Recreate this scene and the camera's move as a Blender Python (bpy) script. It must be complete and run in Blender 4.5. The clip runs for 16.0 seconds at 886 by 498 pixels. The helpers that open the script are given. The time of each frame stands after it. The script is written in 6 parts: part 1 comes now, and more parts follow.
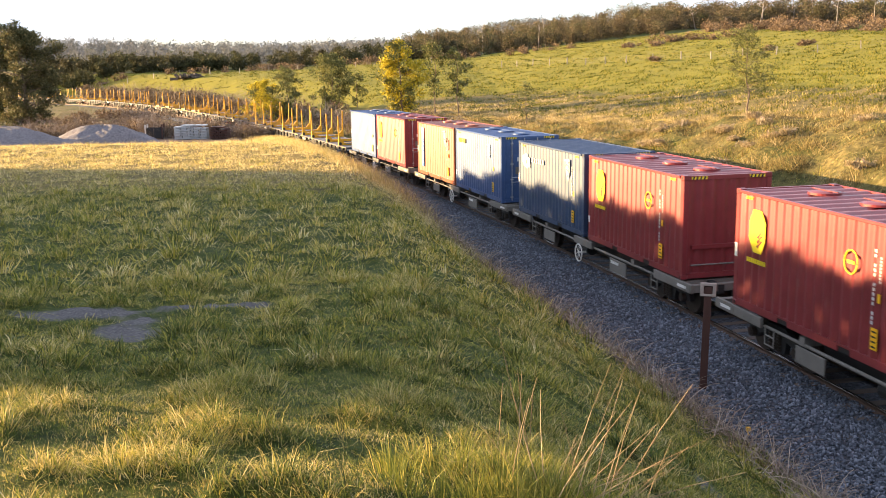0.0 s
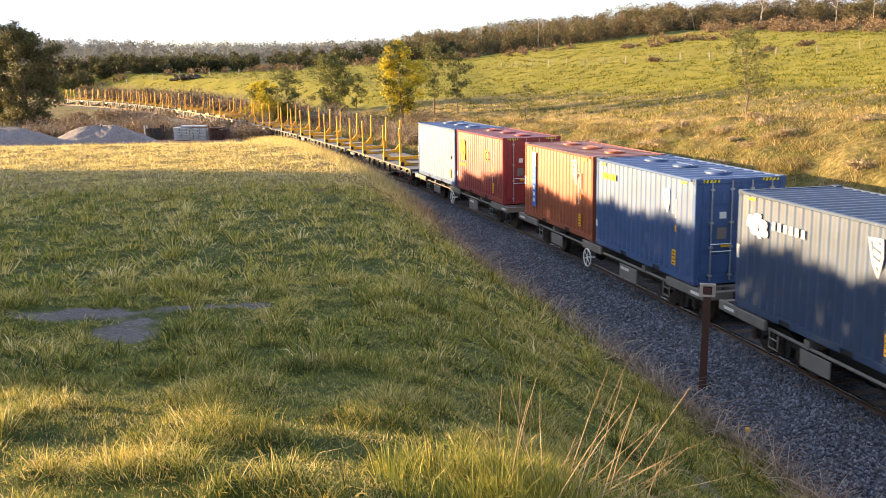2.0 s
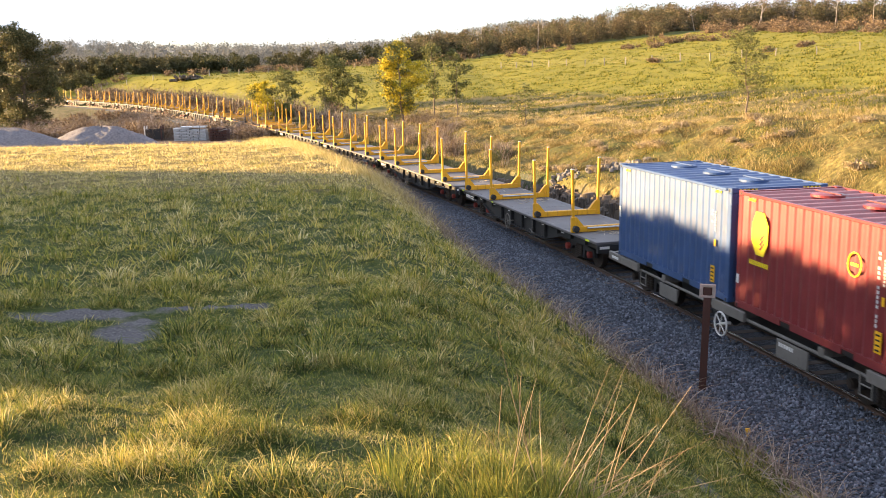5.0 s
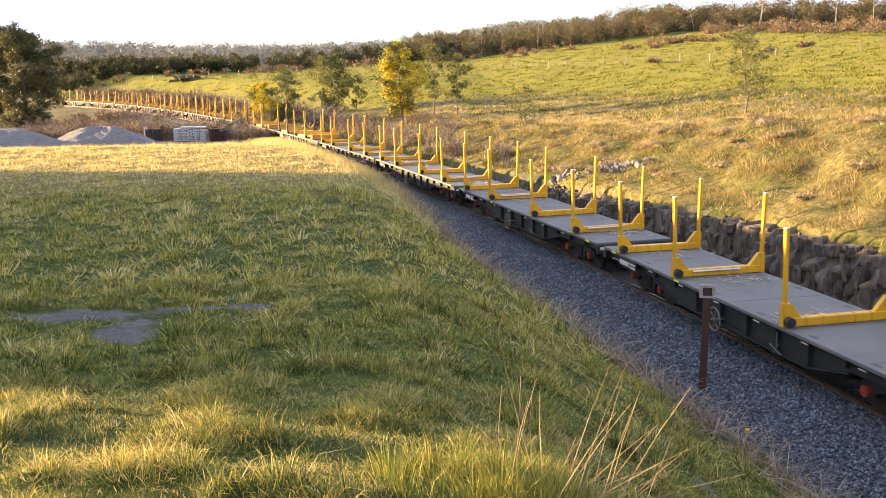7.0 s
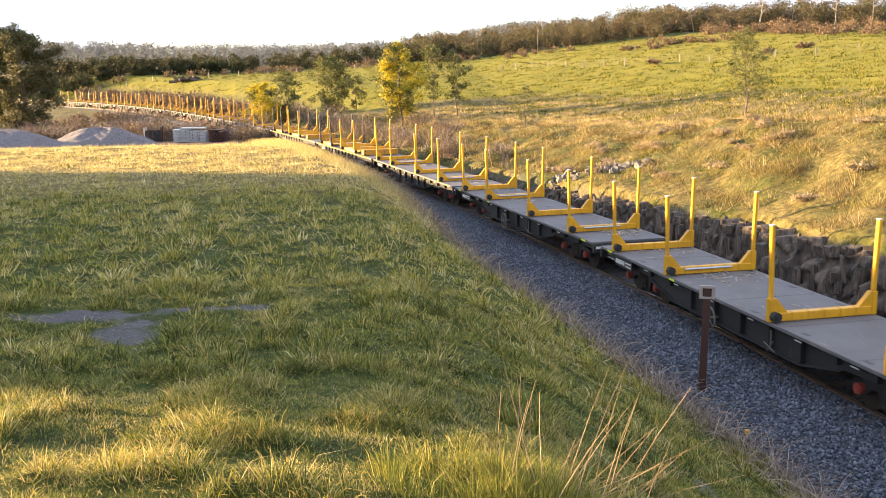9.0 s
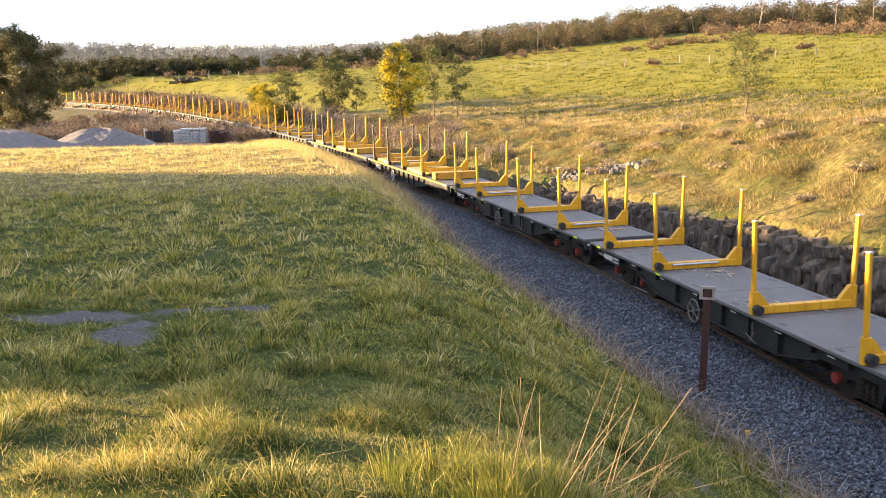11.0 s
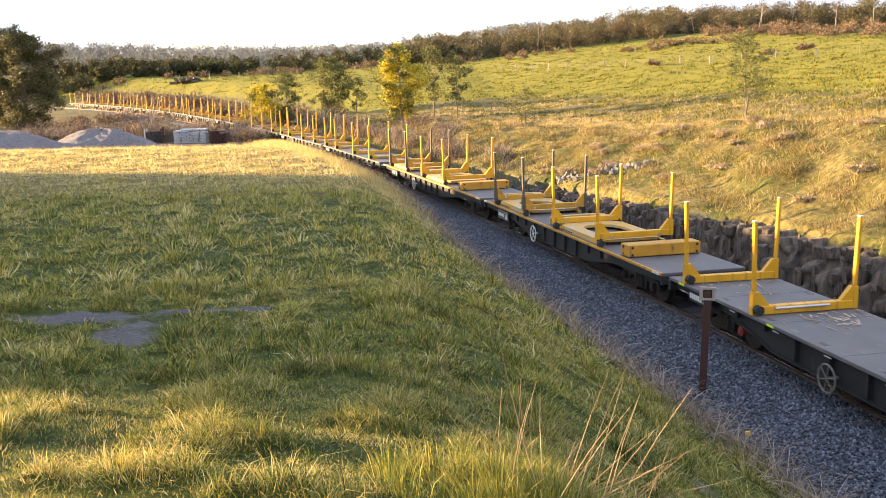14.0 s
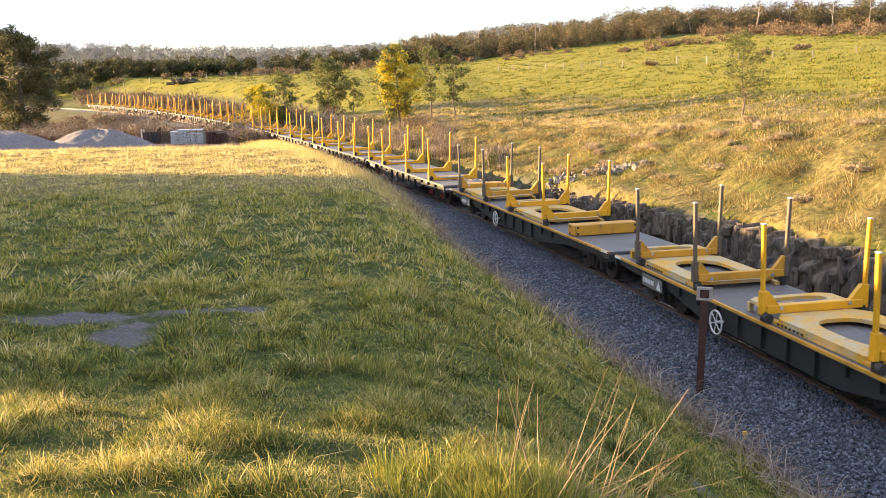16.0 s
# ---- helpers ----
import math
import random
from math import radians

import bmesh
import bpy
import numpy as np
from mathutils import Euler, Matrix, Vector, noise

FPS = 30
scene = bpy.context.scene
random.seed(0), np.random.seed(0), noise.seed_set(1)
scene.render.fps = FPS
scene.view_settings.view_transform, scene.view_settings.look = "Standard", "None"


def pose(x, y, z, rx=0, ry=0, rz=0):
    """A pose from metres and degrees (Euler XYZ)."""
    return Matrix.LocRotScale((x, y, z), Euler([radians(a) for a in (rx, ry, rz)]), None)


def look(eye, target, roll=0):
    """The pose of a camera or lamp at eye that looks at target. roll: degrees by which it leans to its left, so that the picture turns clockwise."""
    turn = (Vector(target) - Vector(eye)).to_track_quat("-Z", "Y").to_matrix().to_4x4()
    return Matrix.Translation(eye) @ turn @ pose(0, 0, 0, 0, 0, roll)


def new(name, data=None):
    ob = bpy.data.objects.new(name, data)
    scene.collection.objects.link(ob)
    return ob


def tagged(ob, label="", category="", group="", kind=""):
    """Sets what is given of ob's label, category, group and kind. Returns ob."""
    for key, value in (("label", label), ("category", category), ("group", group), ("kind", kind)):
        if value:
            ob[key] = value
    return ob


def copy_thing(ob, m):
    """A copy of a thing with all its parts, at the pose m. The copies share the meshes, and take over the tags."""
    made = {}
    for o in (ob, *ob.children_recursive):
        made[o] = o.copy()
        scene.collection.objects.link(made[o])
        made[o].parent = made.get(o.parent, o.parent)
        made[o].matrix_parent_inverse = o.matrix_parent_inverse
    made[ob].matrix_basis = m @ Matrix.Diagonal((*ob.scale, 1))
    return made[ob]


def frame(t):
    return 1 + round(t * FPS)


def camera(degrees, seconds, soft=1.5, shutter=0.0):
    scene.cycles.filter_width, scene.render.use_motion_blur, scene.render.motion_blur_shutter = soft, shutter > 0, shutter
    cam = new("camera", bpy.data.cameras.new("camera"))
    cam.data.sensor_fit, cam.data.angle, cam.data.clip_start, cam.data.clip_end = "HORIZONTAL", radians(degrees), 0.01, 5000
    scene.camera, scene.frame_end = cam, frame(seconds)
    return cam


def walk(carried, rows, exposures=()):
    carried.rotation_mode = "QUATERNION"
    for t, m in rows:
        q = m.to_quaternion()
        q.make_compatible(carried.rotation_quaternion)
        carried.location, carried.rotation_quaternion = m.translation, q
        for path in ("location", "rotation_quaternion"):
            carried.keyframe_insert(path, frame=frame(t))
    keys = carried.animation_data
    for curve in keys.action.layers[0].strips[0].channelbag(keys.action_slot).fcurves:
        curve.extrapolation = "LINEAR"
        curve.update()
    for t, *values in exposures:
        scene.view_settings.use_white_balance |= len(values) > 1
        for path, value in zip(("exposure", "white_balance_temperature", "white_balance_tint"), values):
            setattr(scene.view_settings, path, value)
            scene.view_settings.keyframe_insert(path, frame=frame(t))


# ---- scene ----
cam = camera(49.43, 16.0, soft=0.45, shutter=0.25)
EYE = (0.0, 0.0, 6.307)


def cam_pose(dx, dy):
    """The hand-held camera: it only turns by small angles round its first direction."""
    return pose(*EYE, 0, 0, 0.03364 * dx) @ pose(0, 0, 0, 90 - 10.742 + 0.03364 * dy) @ pose(0, 0, 0, 0, 0, -0.9375)


SWAY = [(0, 0, 0), (1, -0.1, 0.4), (2, -1.1, 1.2), (3, -0.8, 1.5), (4, -0.9, 1.9), (6.5, -1.6, 3.1), (7, -1.5, 3.2),
        (7.5, -1.5, 4.6), (8, -1.7, 4.3), (9, -2.0, 4.7), (11.5, -1.6, 6.1), (12.5, -1.8, 6.5), (13, -1.9, 7.1),
        (14, -1.3, 7.1), (14.5, -2.0, 7.0), (15, -5.4, 6.9), (15.5, -6.2, 7.5), (16, -6.3, 7.7)]
# the camera opens up a little once the bright containers have gone by
walk(cam, [(t, cam_pose(dx, dy)) for t, dx, dy in SWAY], [(0, 2.42), (4, 2.48), (6.5, 2.62), (16, 2.62)])

# ---- sky and sun: low winter sun from the side, over the field ----
SUN_ELEV, SUN_FROM = 8.6, 284.0
world = bpy.data.worlds.new("sky")
scene.world = world
world.use_nodes = True
wn = world.node_tree.nodes
sky = wn.new("ShaderNodeTexSky")
sky.sky_type = "NISHITA"
sky.sun_disc = False
sky.sun_elevation, sky.sun_rotation = radians(SUN_ELEV), radians(SUN_FROM)
sky.air_density, sky.dust_density, sky.ozone_density = 1.0, 0.6, 1.5
wn["Background"].inputs["Strength"].default_value = 0.054
# thin bright cloud over most of the sky
wt = world.node_tree
tc = wn.new("ShaderNodeTexCoord")
mp = wn.new("ShaderNodeMapping")
mp.inputs["Scale"].default_value = (1.0, 1.0, 3.5)
cn = wn.new("ShaderNodeTexNoise")
cn.inputs["Scale"].default_value, cn.inputs["Detail"].default_value = 2.2, 5
cr = wn.new("ShaderNodeMapRange")
cr.inputs["From Min"].default_value, cr.inputs["From Max"].default_value = 0.30, 0.56
cr.inputs["To Min"].default_value, cr.inputs["To Max"].default_value = 0.25, 0.85
mx = wn.new("ShaderNodeMix")
mx.data_type = "RGBA"
mx.inputs[7].default_value = (4.65, 5.1, 6.4, 1)
wt.links.new(tc.outputs["Generated"], mp.inputs["Vector"])
wt.links.new(mp.outputs["Vector"], cn.inputs["Vector"])
wt.links.new(cn.outputs["Fac"], cr.inputs["Value"])
wt.links.new(cr.outputs["Result"], mx.inputs[0])
wt.links.new(sky.outputs["Color"], mx.inputs[6])
wt.links.new(mx.outputs[2], wn["Background"].inputs["Color"])
sun = new("sun", bpy.data.lights.new("sun", "SUN"))
sun.data.energy, sun.data.angle, sun.data.color = 5.0, radians(0.35), (1.0, 0.68, 0.34)
te = math.tan(radians(SUN_ELEV))
sun.matrix_world = look((-200, 60, 60), (-200 - 100 * math.sin(radians(SUN_FROM)), 60 - 100 * math.cos(radians(SUN_FROM)), 60 - 100 * te))


# ---- small tools for materials ----
class Mat:
    def __init__(self, name, rough=0.8, metal=0.0):
        self.m = bpy.data.materials.new(name)
        self.m.use_nodes = True
        self.t = self.m.node_tree
        self.b = self.t.nodes["Principled BSDF"]
        self.b.inputs["Roughness"].default_value = rough
        self.b.inputs["Metallic"].default_value = metal
        self.co = self.t.nodes.new("ShaderNodeTexCoord").outputs["Object"]

    def link(self, a, b):
        self.t.links.new(a, b)

    def noise(self, scale, detail=4, rough=0.6, stretch=None):
        n = self.t.nodes.new("ShaderNodeTexNoise")
        n.inputs["Scale"].default_value, n.inputs["Detail"].default_value = scale, detail
        n.inputs["Roughness"].default_value = rough
        src = self.co
        if stretch:
            mp = self.t.nodes.new("ShaderNodeMapping")
            mp.inputs["Scale"].default_value = stretch
            self.link(src, mp.inputs["Vector"])
            src = mp.outputs["Vector"]
        self.link(src, n.inputs["Vector"])
        return n.outputs["Fac"]

    def ramp(self, fac, stops):
        r = self.t.nodes.new("ShaderNodeValToRGB")
        e = r.color_ramp.elements
        while len(e) < len(stops):
            e.new(0.5)
        for el, (pos, c) in zip(e, stops):
            el.position = pos
            el.color = (*c, 1) if len(c) == 3 else c
        self.link(fac, r.inputs["Fac"])
        return r.outputs["Color"]

    def grey(self, fac, lo, hi):
        r = self.t.nodes.new("ShaderNodeMapRange")
        r.inputs["From Min"].default_value, r.inputs["From Max"].default_value = lo, hi
        self.link(fac, r.inputs["Value"])
        return r.outputs["Result"]

    def mix(self, fac, a, b):
        n = self.t.nodes.new("ShaderNodeMix")
        n.data_type = "RGBA"
        for sock, v in ((n.inputs[0], fac), (n.inputs[6], a), (n.inputs[7], b)):
            if isinstance(v, (int, float)):
                sock.default_value = v
            elif isinstance(v, tuple):
                sock.default_value = (*v, 1)
            else:
                self.link(v, sock)
        return n.outputs[2]

    def attr(self, name):
        n = self.t.nodes.new("ShaderNodeAttribute")
        n.attribute_name = name
        return n.outputs["Fac"]

    def island(self):
        return self.t.nodes.new("ShaderNodeNewGeometry").outputs["Random Per Island"]

    def per_object(self):
        return self.t.nodes.new("ShaderNodeObjectInfo").outputs["Random"]

    def color(self, c):
        if isinstance(c, tuple):
            self.b.inputs["Base Color"].default_value = (*c, 1)
        else:
            self.link(c, self.b.inputs["Base Color"])
        return self

    def bump(self, fac, strength=0.5, dist=0.02):
        n = self.t.nodes.new("ShaderNodeBump")
        n.inputs["Strength"].default_value, n.inputs["Distance"].default_value = strength, dist
        self.link(fac, n.inputs["Height"])
        self.link(n.outputs["Normal"], self.b.inputs["Normal"])
        return self


def paint(name, base, wear, rough=0.5, metal=0.0, amount=0.5, scale=2.0, streak=(1, 1, 0.25)):
    """Weathered paint: broad fading, vertical dirt streaks, small chips."""
    m = Mat(name, rough, metal)
    broad = m.grey(m.noise(scale, 5), 0.35, 0.75)
    dark = tuple(c * 0.72 for c in base)
    c = m.mix(broad, base, dark)
    st = m.grey(m.noise(6, 4, 0.6, streak), 0.60, 0.72)
    c = m.mix(m.grey(st, 0, 1 / max(amount, 0.01)), c, wear)
    chips = m.grey(m.noise(38, 3), 0.70, 0.74)
    c = m.mix(m.grey(chips, 0, 1 / max(amount, 0.01)), c, wear)
    return m.color(c).bump(m.noise(30, 3), 0.15, 0.004).m


def leafmat(name, stops, rough=0.6, trans=0.25, patch=None, tone=False):
    m = Mat(name, rough)
    m.b.inputs["Specular IOR Level"].default_value = 0.15
    c = m.ramp(m.attr("tone") if tone else m.island(), stops)
    if patch:
        c = m.mix(m.grey(m.noise(patch[0], 4), 0.42, 0.68), c, patch[1])
        c = m.mix(m.grey(m.noise(patch[0] * 0.22, 3), 0.45, 0.8), c, patch[2])
    m.color(c)
    tr = m.t.nodes.new("ShaderNodeBsdfTranslucent")
    m.link(c, tr.inputs["Color"])
    mx = m.t.nodes.new("ShaderNodeMixShader")
    mx.inputs[0].default_value = trans
    m.link(m.b.outputs[0], mx.inputs[1])
    m.link(tr.outputs[0], mx.inputs[2])
    m.link(mx.outputs[0], m.t.nodes["Material Output"].inputs["Surface"])
    return m.m


# ground: damp winter grass, dry straw, bare stony patches
g = Mat("ground_turf", 0.9)
g.b.inputs["Specular IOR Level"].default_value = 0.15
n1 = g.noise(0.35, 6)
n2 = g.noise(5.0, 6)
n3 = g.noise(22.0, 5)
green = g.ramp(n2, [(0.3, (0.014, 0.022, 0.004)), (0.5, (0.04, 0.055, 0.009)), (0.72, (0.10, 0.10, 0.02))])
straw = g.ramp(n2, [(0.3, (0.05, 0.04, 0.015)), (0.52, (0.165, 0.127, 0.046)), (0.75, (0.30, 0.235, 0.10))])
lush = g.ramp(n2, [(0.3, (0.078, 0.084, 0.009)), (0.5, (0.185, 0.168, 0.017)), (0.72, (0.32, 0.255, 0.036))])
dirt = g.ramp(n3, [(0.3, (0.05, 0.048, 0.05)), (0.55, (0.11, 0.10, 0.10)), (0.75, (0.2, 0.185, 0.17))])
heap = g.ramp(n3, [(0.3, (0.07, 0.05, 0.04)), (0.55, (0.15, 0.11, 0.09)), (0.75, (0.2, 0.16, 0.13))])


def fuzzy(m, attr, n, spread=0.5):
    """A region's edge broken up by noise."""
    add = m.t.nodes.new("ShaderNodeMath")
    add.operation = "MULTIPLY_ADD"
    m.link(n, add.inputs[0])
    add.inputs[1].default_value = spread
    m.link(attr, add.inputs[2])
    return m.grey(add.outputs[0], 0.5 + spread * 0.5 - 0.14, 0.5 + spread * 0.5 + 0.14)


c = g.mix(fuzzy(g, g.attr("dry"), n1, 0.9), green, straw)
c = g.mix(fuzzy(g, g.attr("lush"), n1, 0.4), c, lush)
c = g.mix(fuzzy(g, g.attr("earth"), n1, 0.6), c, heap)
c = g.mix(fuzzy(g, g.attr("bare"), n2, 0.5), c, dirt)
M_GROUND = g.color(c).bump(n3, 0.7, 0.05).m

b = Mat("ballast_stone", 0.85)
v = b.t.nodes.new("ShaderNodeTexVoronoi")
v.inputs["Scale"].default_value = 17
b.link(b.co, v.inputs["Vector"])
bc = b.mix(b.grey(b.noise(1.2, 4), 0.45, 0.8), b.ramp(v.outputs["Color"], [(0.2, (0.022, 0.026, 0.036)), (0.8, (0.085, 0.097, 0.125))]), (0.06, 0.055, 0.052))
M_BALLAST = b.color(bc).bump(v.outputs["Distance"], 1.0, 0.06).m
b = Mat("loose_stone", 0.8)
M_STONE = b.color(b.ramp(b.island(), [(0.0, (0.035, 0.041, 0.055)), (0.6, (0.09, 0.102, 0.13)), (1.0, (0.19, 0.205, 0.245))])).m
b = Mat("dolerite_rock", 0.85)
rk = b.noise(3.2, 8, 0.65, (1, 1, 0.22))
M_ROCK = b.color(b.mix(b.grey(b.noise(5, 5), 0.5, 0.7), b.ramp(rk, [(0.35, (0.018, 0.016, 0.015)), (0.5, (0.085, 0.066, 0.052)), (0.68, (0.21, 0.16, 0.12))]), (0.12, 0.082, 0.048))).bump(b.noise(16, 6, 0.7), 0.7, 0.03).m

M_RED = paint("red_box_paint", (0.215, 0.034, 0.038), (0.24, 0.12, 0.10), 0.36, amount=0.35)
M_BROWN = paint("orange_brown_box_paint", (0.27, 0.075, 0.038), (0.32, 0.18, 0.12), 0.38, amount=0.35)
M_BLUE = paint("dark_blue_box_paint", (0.035, 0.06, 0.12), (0.16, 0.18, 0.22), 0.45, amount=0.4)
M_BLUE2 = paint("faded_blue_box_paint", (0.04, 0.085, 0.21), (0.2, 0.24, 0.32), 0.46, amount=0.4)
M_YELLOW = paint("yellow_steel_paint", (0.72, 0.36, 0.012), (0.30, 0.13, 0.03), 0.45, amount=0.45, scale=1.5)
M_YELLOW_OLD = paint("worn_yellow_paint", (0.55, 0.27, 0.02), (0.14, 0.08, 0.04), 0.6, amount=0.9, scale=2.5)
cr_ = Mat("dusty_yellow_cradle", 0.65)
cc = cr_.mix(cr_.grey(cr_.noise(1.7, 6, 0.65), 0.42, 0.60), (0.58, 0.31, 0.025), (0.44, 0.35, 0.20))
cc = cr_.mix(cr_.grey(cr_.noise(9, 5, 0.7), 0.60, 0.68), cc, (0.10, 0.07, 0.045))
M_CRADLE = cr_.color(cc).bump(cr_.noise(30, 3), 0.2, 0.005).m
M_DECK = paint("worn_steel_deck", (0.125, 0.115, 0.115), (0.20, 0.18, 0.165), 0.65, 0.0, 0.8, 1.1, (0.3, 1, 1))
M_UNDER = paint("dark_underframe", (0.016, 0.015, 0.015), (0.05, 0.04, 0.033), 0.7, amount=0.8)
M_GREYFR = paint("dusty_grey_frame", (0.16, 0.145, 0.125), (0.08, 0.065, 0.05), 0.7, amount=0.8)
M_WHEEL = paint("brown_wheel_steel", (0.06, 0.045, 0.035), (0.11, 0.06, 0.035), 0.55, 0.5)
M_RAIL = paint("rusty_rail_side", (0.085, 0.048, 0.03), (0.05, 0.03, 0.02), 0.6, 0.4)
M_SHINE = Mat("polished_rail_head", 0.25, 1.0).color((0.55, 0.53, 0.5)).m
M_SLEEPER = paint("weathered_sleeper", (0.12, 0.085, 0.065), (0.06, 0.05, 0.045), 0.85, amount=0.8)
M_RUST = paint("rust_brown_post", (0.06, 0.022, 0.014), (0.035, 0.016, 0.012), 0.75, amount=0.8)
M_WHITE = paint("dirty_white", (0.68, 0.66, 0.62), (0.38, 0.33, 0.28), 0.55, amount=0.7)
M_BOARD = Mat("black_board", 0.5).color((0.012, 0.012, 0.013)).m
M_SIGNY = Mat("yellow_decal", 0.45).color((0.78, 0.42, 0.01)).m
M_LEMON = Mat("lemon_decal", 0.45).color((0.8, 0.62, 0.02)).m
M_SIGNW = Mat("white_decal", 0.6).color((0.58, 0.58, 0.56)).m
M_SIGNB = Mat("blue_decal", 0.45).color((0.02, 0.12, 0.5)).m
# black of printed stripes, also the painted shade inside holes and pockets
M_BLACK = Mat("black_stripe_and_hole_shade", 0.5).color((0.012, 0.012, 0.012)).m
M_REFL = Mat("fluorescent_marker", 0.4).color((0.62, 0.75, 0.03)).m
M_SILVER = paint("silver_bar", (0.55, 0.56, 0.58), (0.3, 0.27, 0.24), 0.35, 0.8)
M_REDCAP = paint("red_axle_cap", (0.30, 0.045, 0.03), (0.1, 0.05, 0.04), 0.6, amount=0.8)
M_GALV = paint("galvanised_sheet", (0.5, 0.53, 0.56), (0.32, 0.3, 0.28), 0.4, 0.7)
M_RUBBER = Mat("black_rubber", 0.7).color((0.02, 0.02, 0.02)).m
w = Mat("bleached_wood_chips", 0.8)
M_STRAW = w.color(w.ramp(w.island(), [(0, (0.25, 0.19, 0.13)), (1, (0.6, 0.5, 0.38))])).m
w = Mat("tree_bark", 0.9)
M_BARK = w.color(w.ramp(w.noise(9, 5, 0.6, (1, 1, 0.2)), [(0.3, (0.07, 0.05, 0.035)), (0.7, (0.22, 0.165, 0.12))])).bump(w.noise(20, 4, 0.6, (1, 1, 0.2)), 0.6, 0.02).m
M_TWIG = leafmat("grey_twigs", [(0, (0.14, 0.10, 0.075)), (0.6, (0.28, 0.21, 0.16)), (1, (0.45, 0.37, 0.29))], 0.8, 0.05)
M_GRASS = leafmat("green_grass", [(0, (0.03, 0.046, 0.010)), (0.3, (0.088, 0.118, 0.023)), (0.55, (0.21, 0.22, 0.042)), (0.8, (0.45, 0.38, 0.068)), (1, (0.68, 0.51, 0.15))], 0.5, 0.25, tone=True)
M_DRYGRASS = leafmat("dry_grass", [(0, (0.18, 0.145, 0.045)), (0.4, (0.47, 0.37, 0.13)), (0.7, (0.68, 0.54, 0.23)), (1, (0.82, 0.69, 0.38))], 0.6, 0.4, tone=True)
M_BANKDRY = leafmat("bank_dry_grass", [(0, (0.06, 0.045, 0.018)), (0.35, (0.20, 0.148, 0.052)), (0.7, (0.39, 0.295, 0.12)), (1, (0.64, 0.50, 0.27))], 0.65, 0.3, tone=True)
M_STALK = leafmat("dead_stalks", [(0, (0.26, 0.17, 0.09)), (1, (0.5, 0.36, 0.2))], 0.6, 0.1)
M_EUC = leafmat("grey_green_leaves", [(0, (0.06, 0.075, 0.022)), (0.6, (0.13, 0.14, 0.045)), (1, (0.25, 0.22, 0.08))], 0.55, 0.2)
M_GUM = leafmat("gum_leaves", [(0, (0.045, 0.055, 0.02)), (0.6, (0.11, 0.105, 0.04)), (1, (0.24, 0.19, 0.085))], 0.5, 0.25)
M_DARKLEAF = leafmat("dark_leaves", [(0, (0.04, 0.05, 0.02)), (0.7, (0.09, 0.10, 0.036)), (1, (0.19, 0.16, 0.06))], 0.55, 0.25)
M_WATTLE = leafmat("wattle_flowers", [(0, (0.20, 0.18, 0.014)), (0.5, (0.46, 0.37, 0.025)), (1, (0.62, 0.50, 0.06))], 0.6, 0.3)
M_GORSE = leafmat("brown_green_scrub", [(0, (0.075, 0.052, 0.032)), (0.5, (0.17, 0.115, 0.07)), (1, (0.32, 0.23, 0.14))], 0.7, 0.15)
M_FOREST = leafmat("far_forest_leaves", [(0, (0.035, 0.036, 0.02)), (0.5, (0.105, 0.092, 0.052)), (0.85, (0.19, 0.142, 0.085)), (1, (0.31, 0.22, 0.135))], 0.7, 0.25, (0.22, (0.10, 0.105, 0.045), (0.14, 0.095, 0.06)))
# distance haze is mixed into this leaf colour, hence the pale grey
M_FAR = leafmat("haze_tinted_far_leaves", [(0, (0.12, 0.13, 0.135)), (1, (0.2, 0.2, 0.2))], 0.8, 0.2)
M_PASTURE = leafmat("pasture_grass", [(0, (0.04, 0.052, 0.007)), (0.6, (0.125, 0.13, 0.014)), (1, (0.34, 0.27, 0.05))], 0.5, 0.25)
M_BELT = leafmat("belt_leaves", [(0, (0.018, 0.024, 0.01)), (0.7, (0.05, 0.056, 0.022)), (1, (0.11, 0.09, 0.035))], 0.6, 0.2, (0.3, (0.085, 0.085, 0.035), (0.07, 0.055, 0.03)))
M_DRYBUSH = leafmat("dry_bush", [(0, (0.24, 0.18, 0.09)), (1, (0.52, 0.41, 0.24))], 0.7, 0.2)
M_DEADWOOD = Mat("bleached_deadwood", 0.8).color((0.3, 0.26, 0.22)).m
M_STAKE_OLD = paint("blackened_old_steel", (0.11, 0.085, 0.06), (0.30, 0.17, 0.03), 0.6, amount=0.9)
M_FENCE = paint("grey_fence_wood", (0.3, 0.27, 0.23), (0.16, 0.14, 0.12), 0.85, amount=0.8)
w = Mat("gravel_spoil", 0.9)
M_SPOIL = w.color(w.ramp(w.noise(7, 6, 0.7), [(0.3, (0.09, 0.082, 0.088)), (0.5, (0.19, 0.172, 0.18)), (0.75, (0.32, 0.285, 0.285))])).bump(w.noise(14, 6, 0.7), 0.9, 0.12).m
M_CHIPPED = paint("chipped_white", (0.36, 0.30, 0.26), (0.10, 0.05, 0.035), 0.7, amount=1.6, scale=8.0)
w = Mat("pale_rubble_stone", 0.85)
M_RUBBLE = w.color(w.ramp(w.noise(9, 5), [(0.3, (0.09, 0.082, 0.078)), (0.7, (0.25, 0.225, 0.205))])).bump(w.noise(20, 4), 0.6, 0.02).m


# ---- the railway's line: s runs away from the bridge, d to its far side ----
DS = 1.0


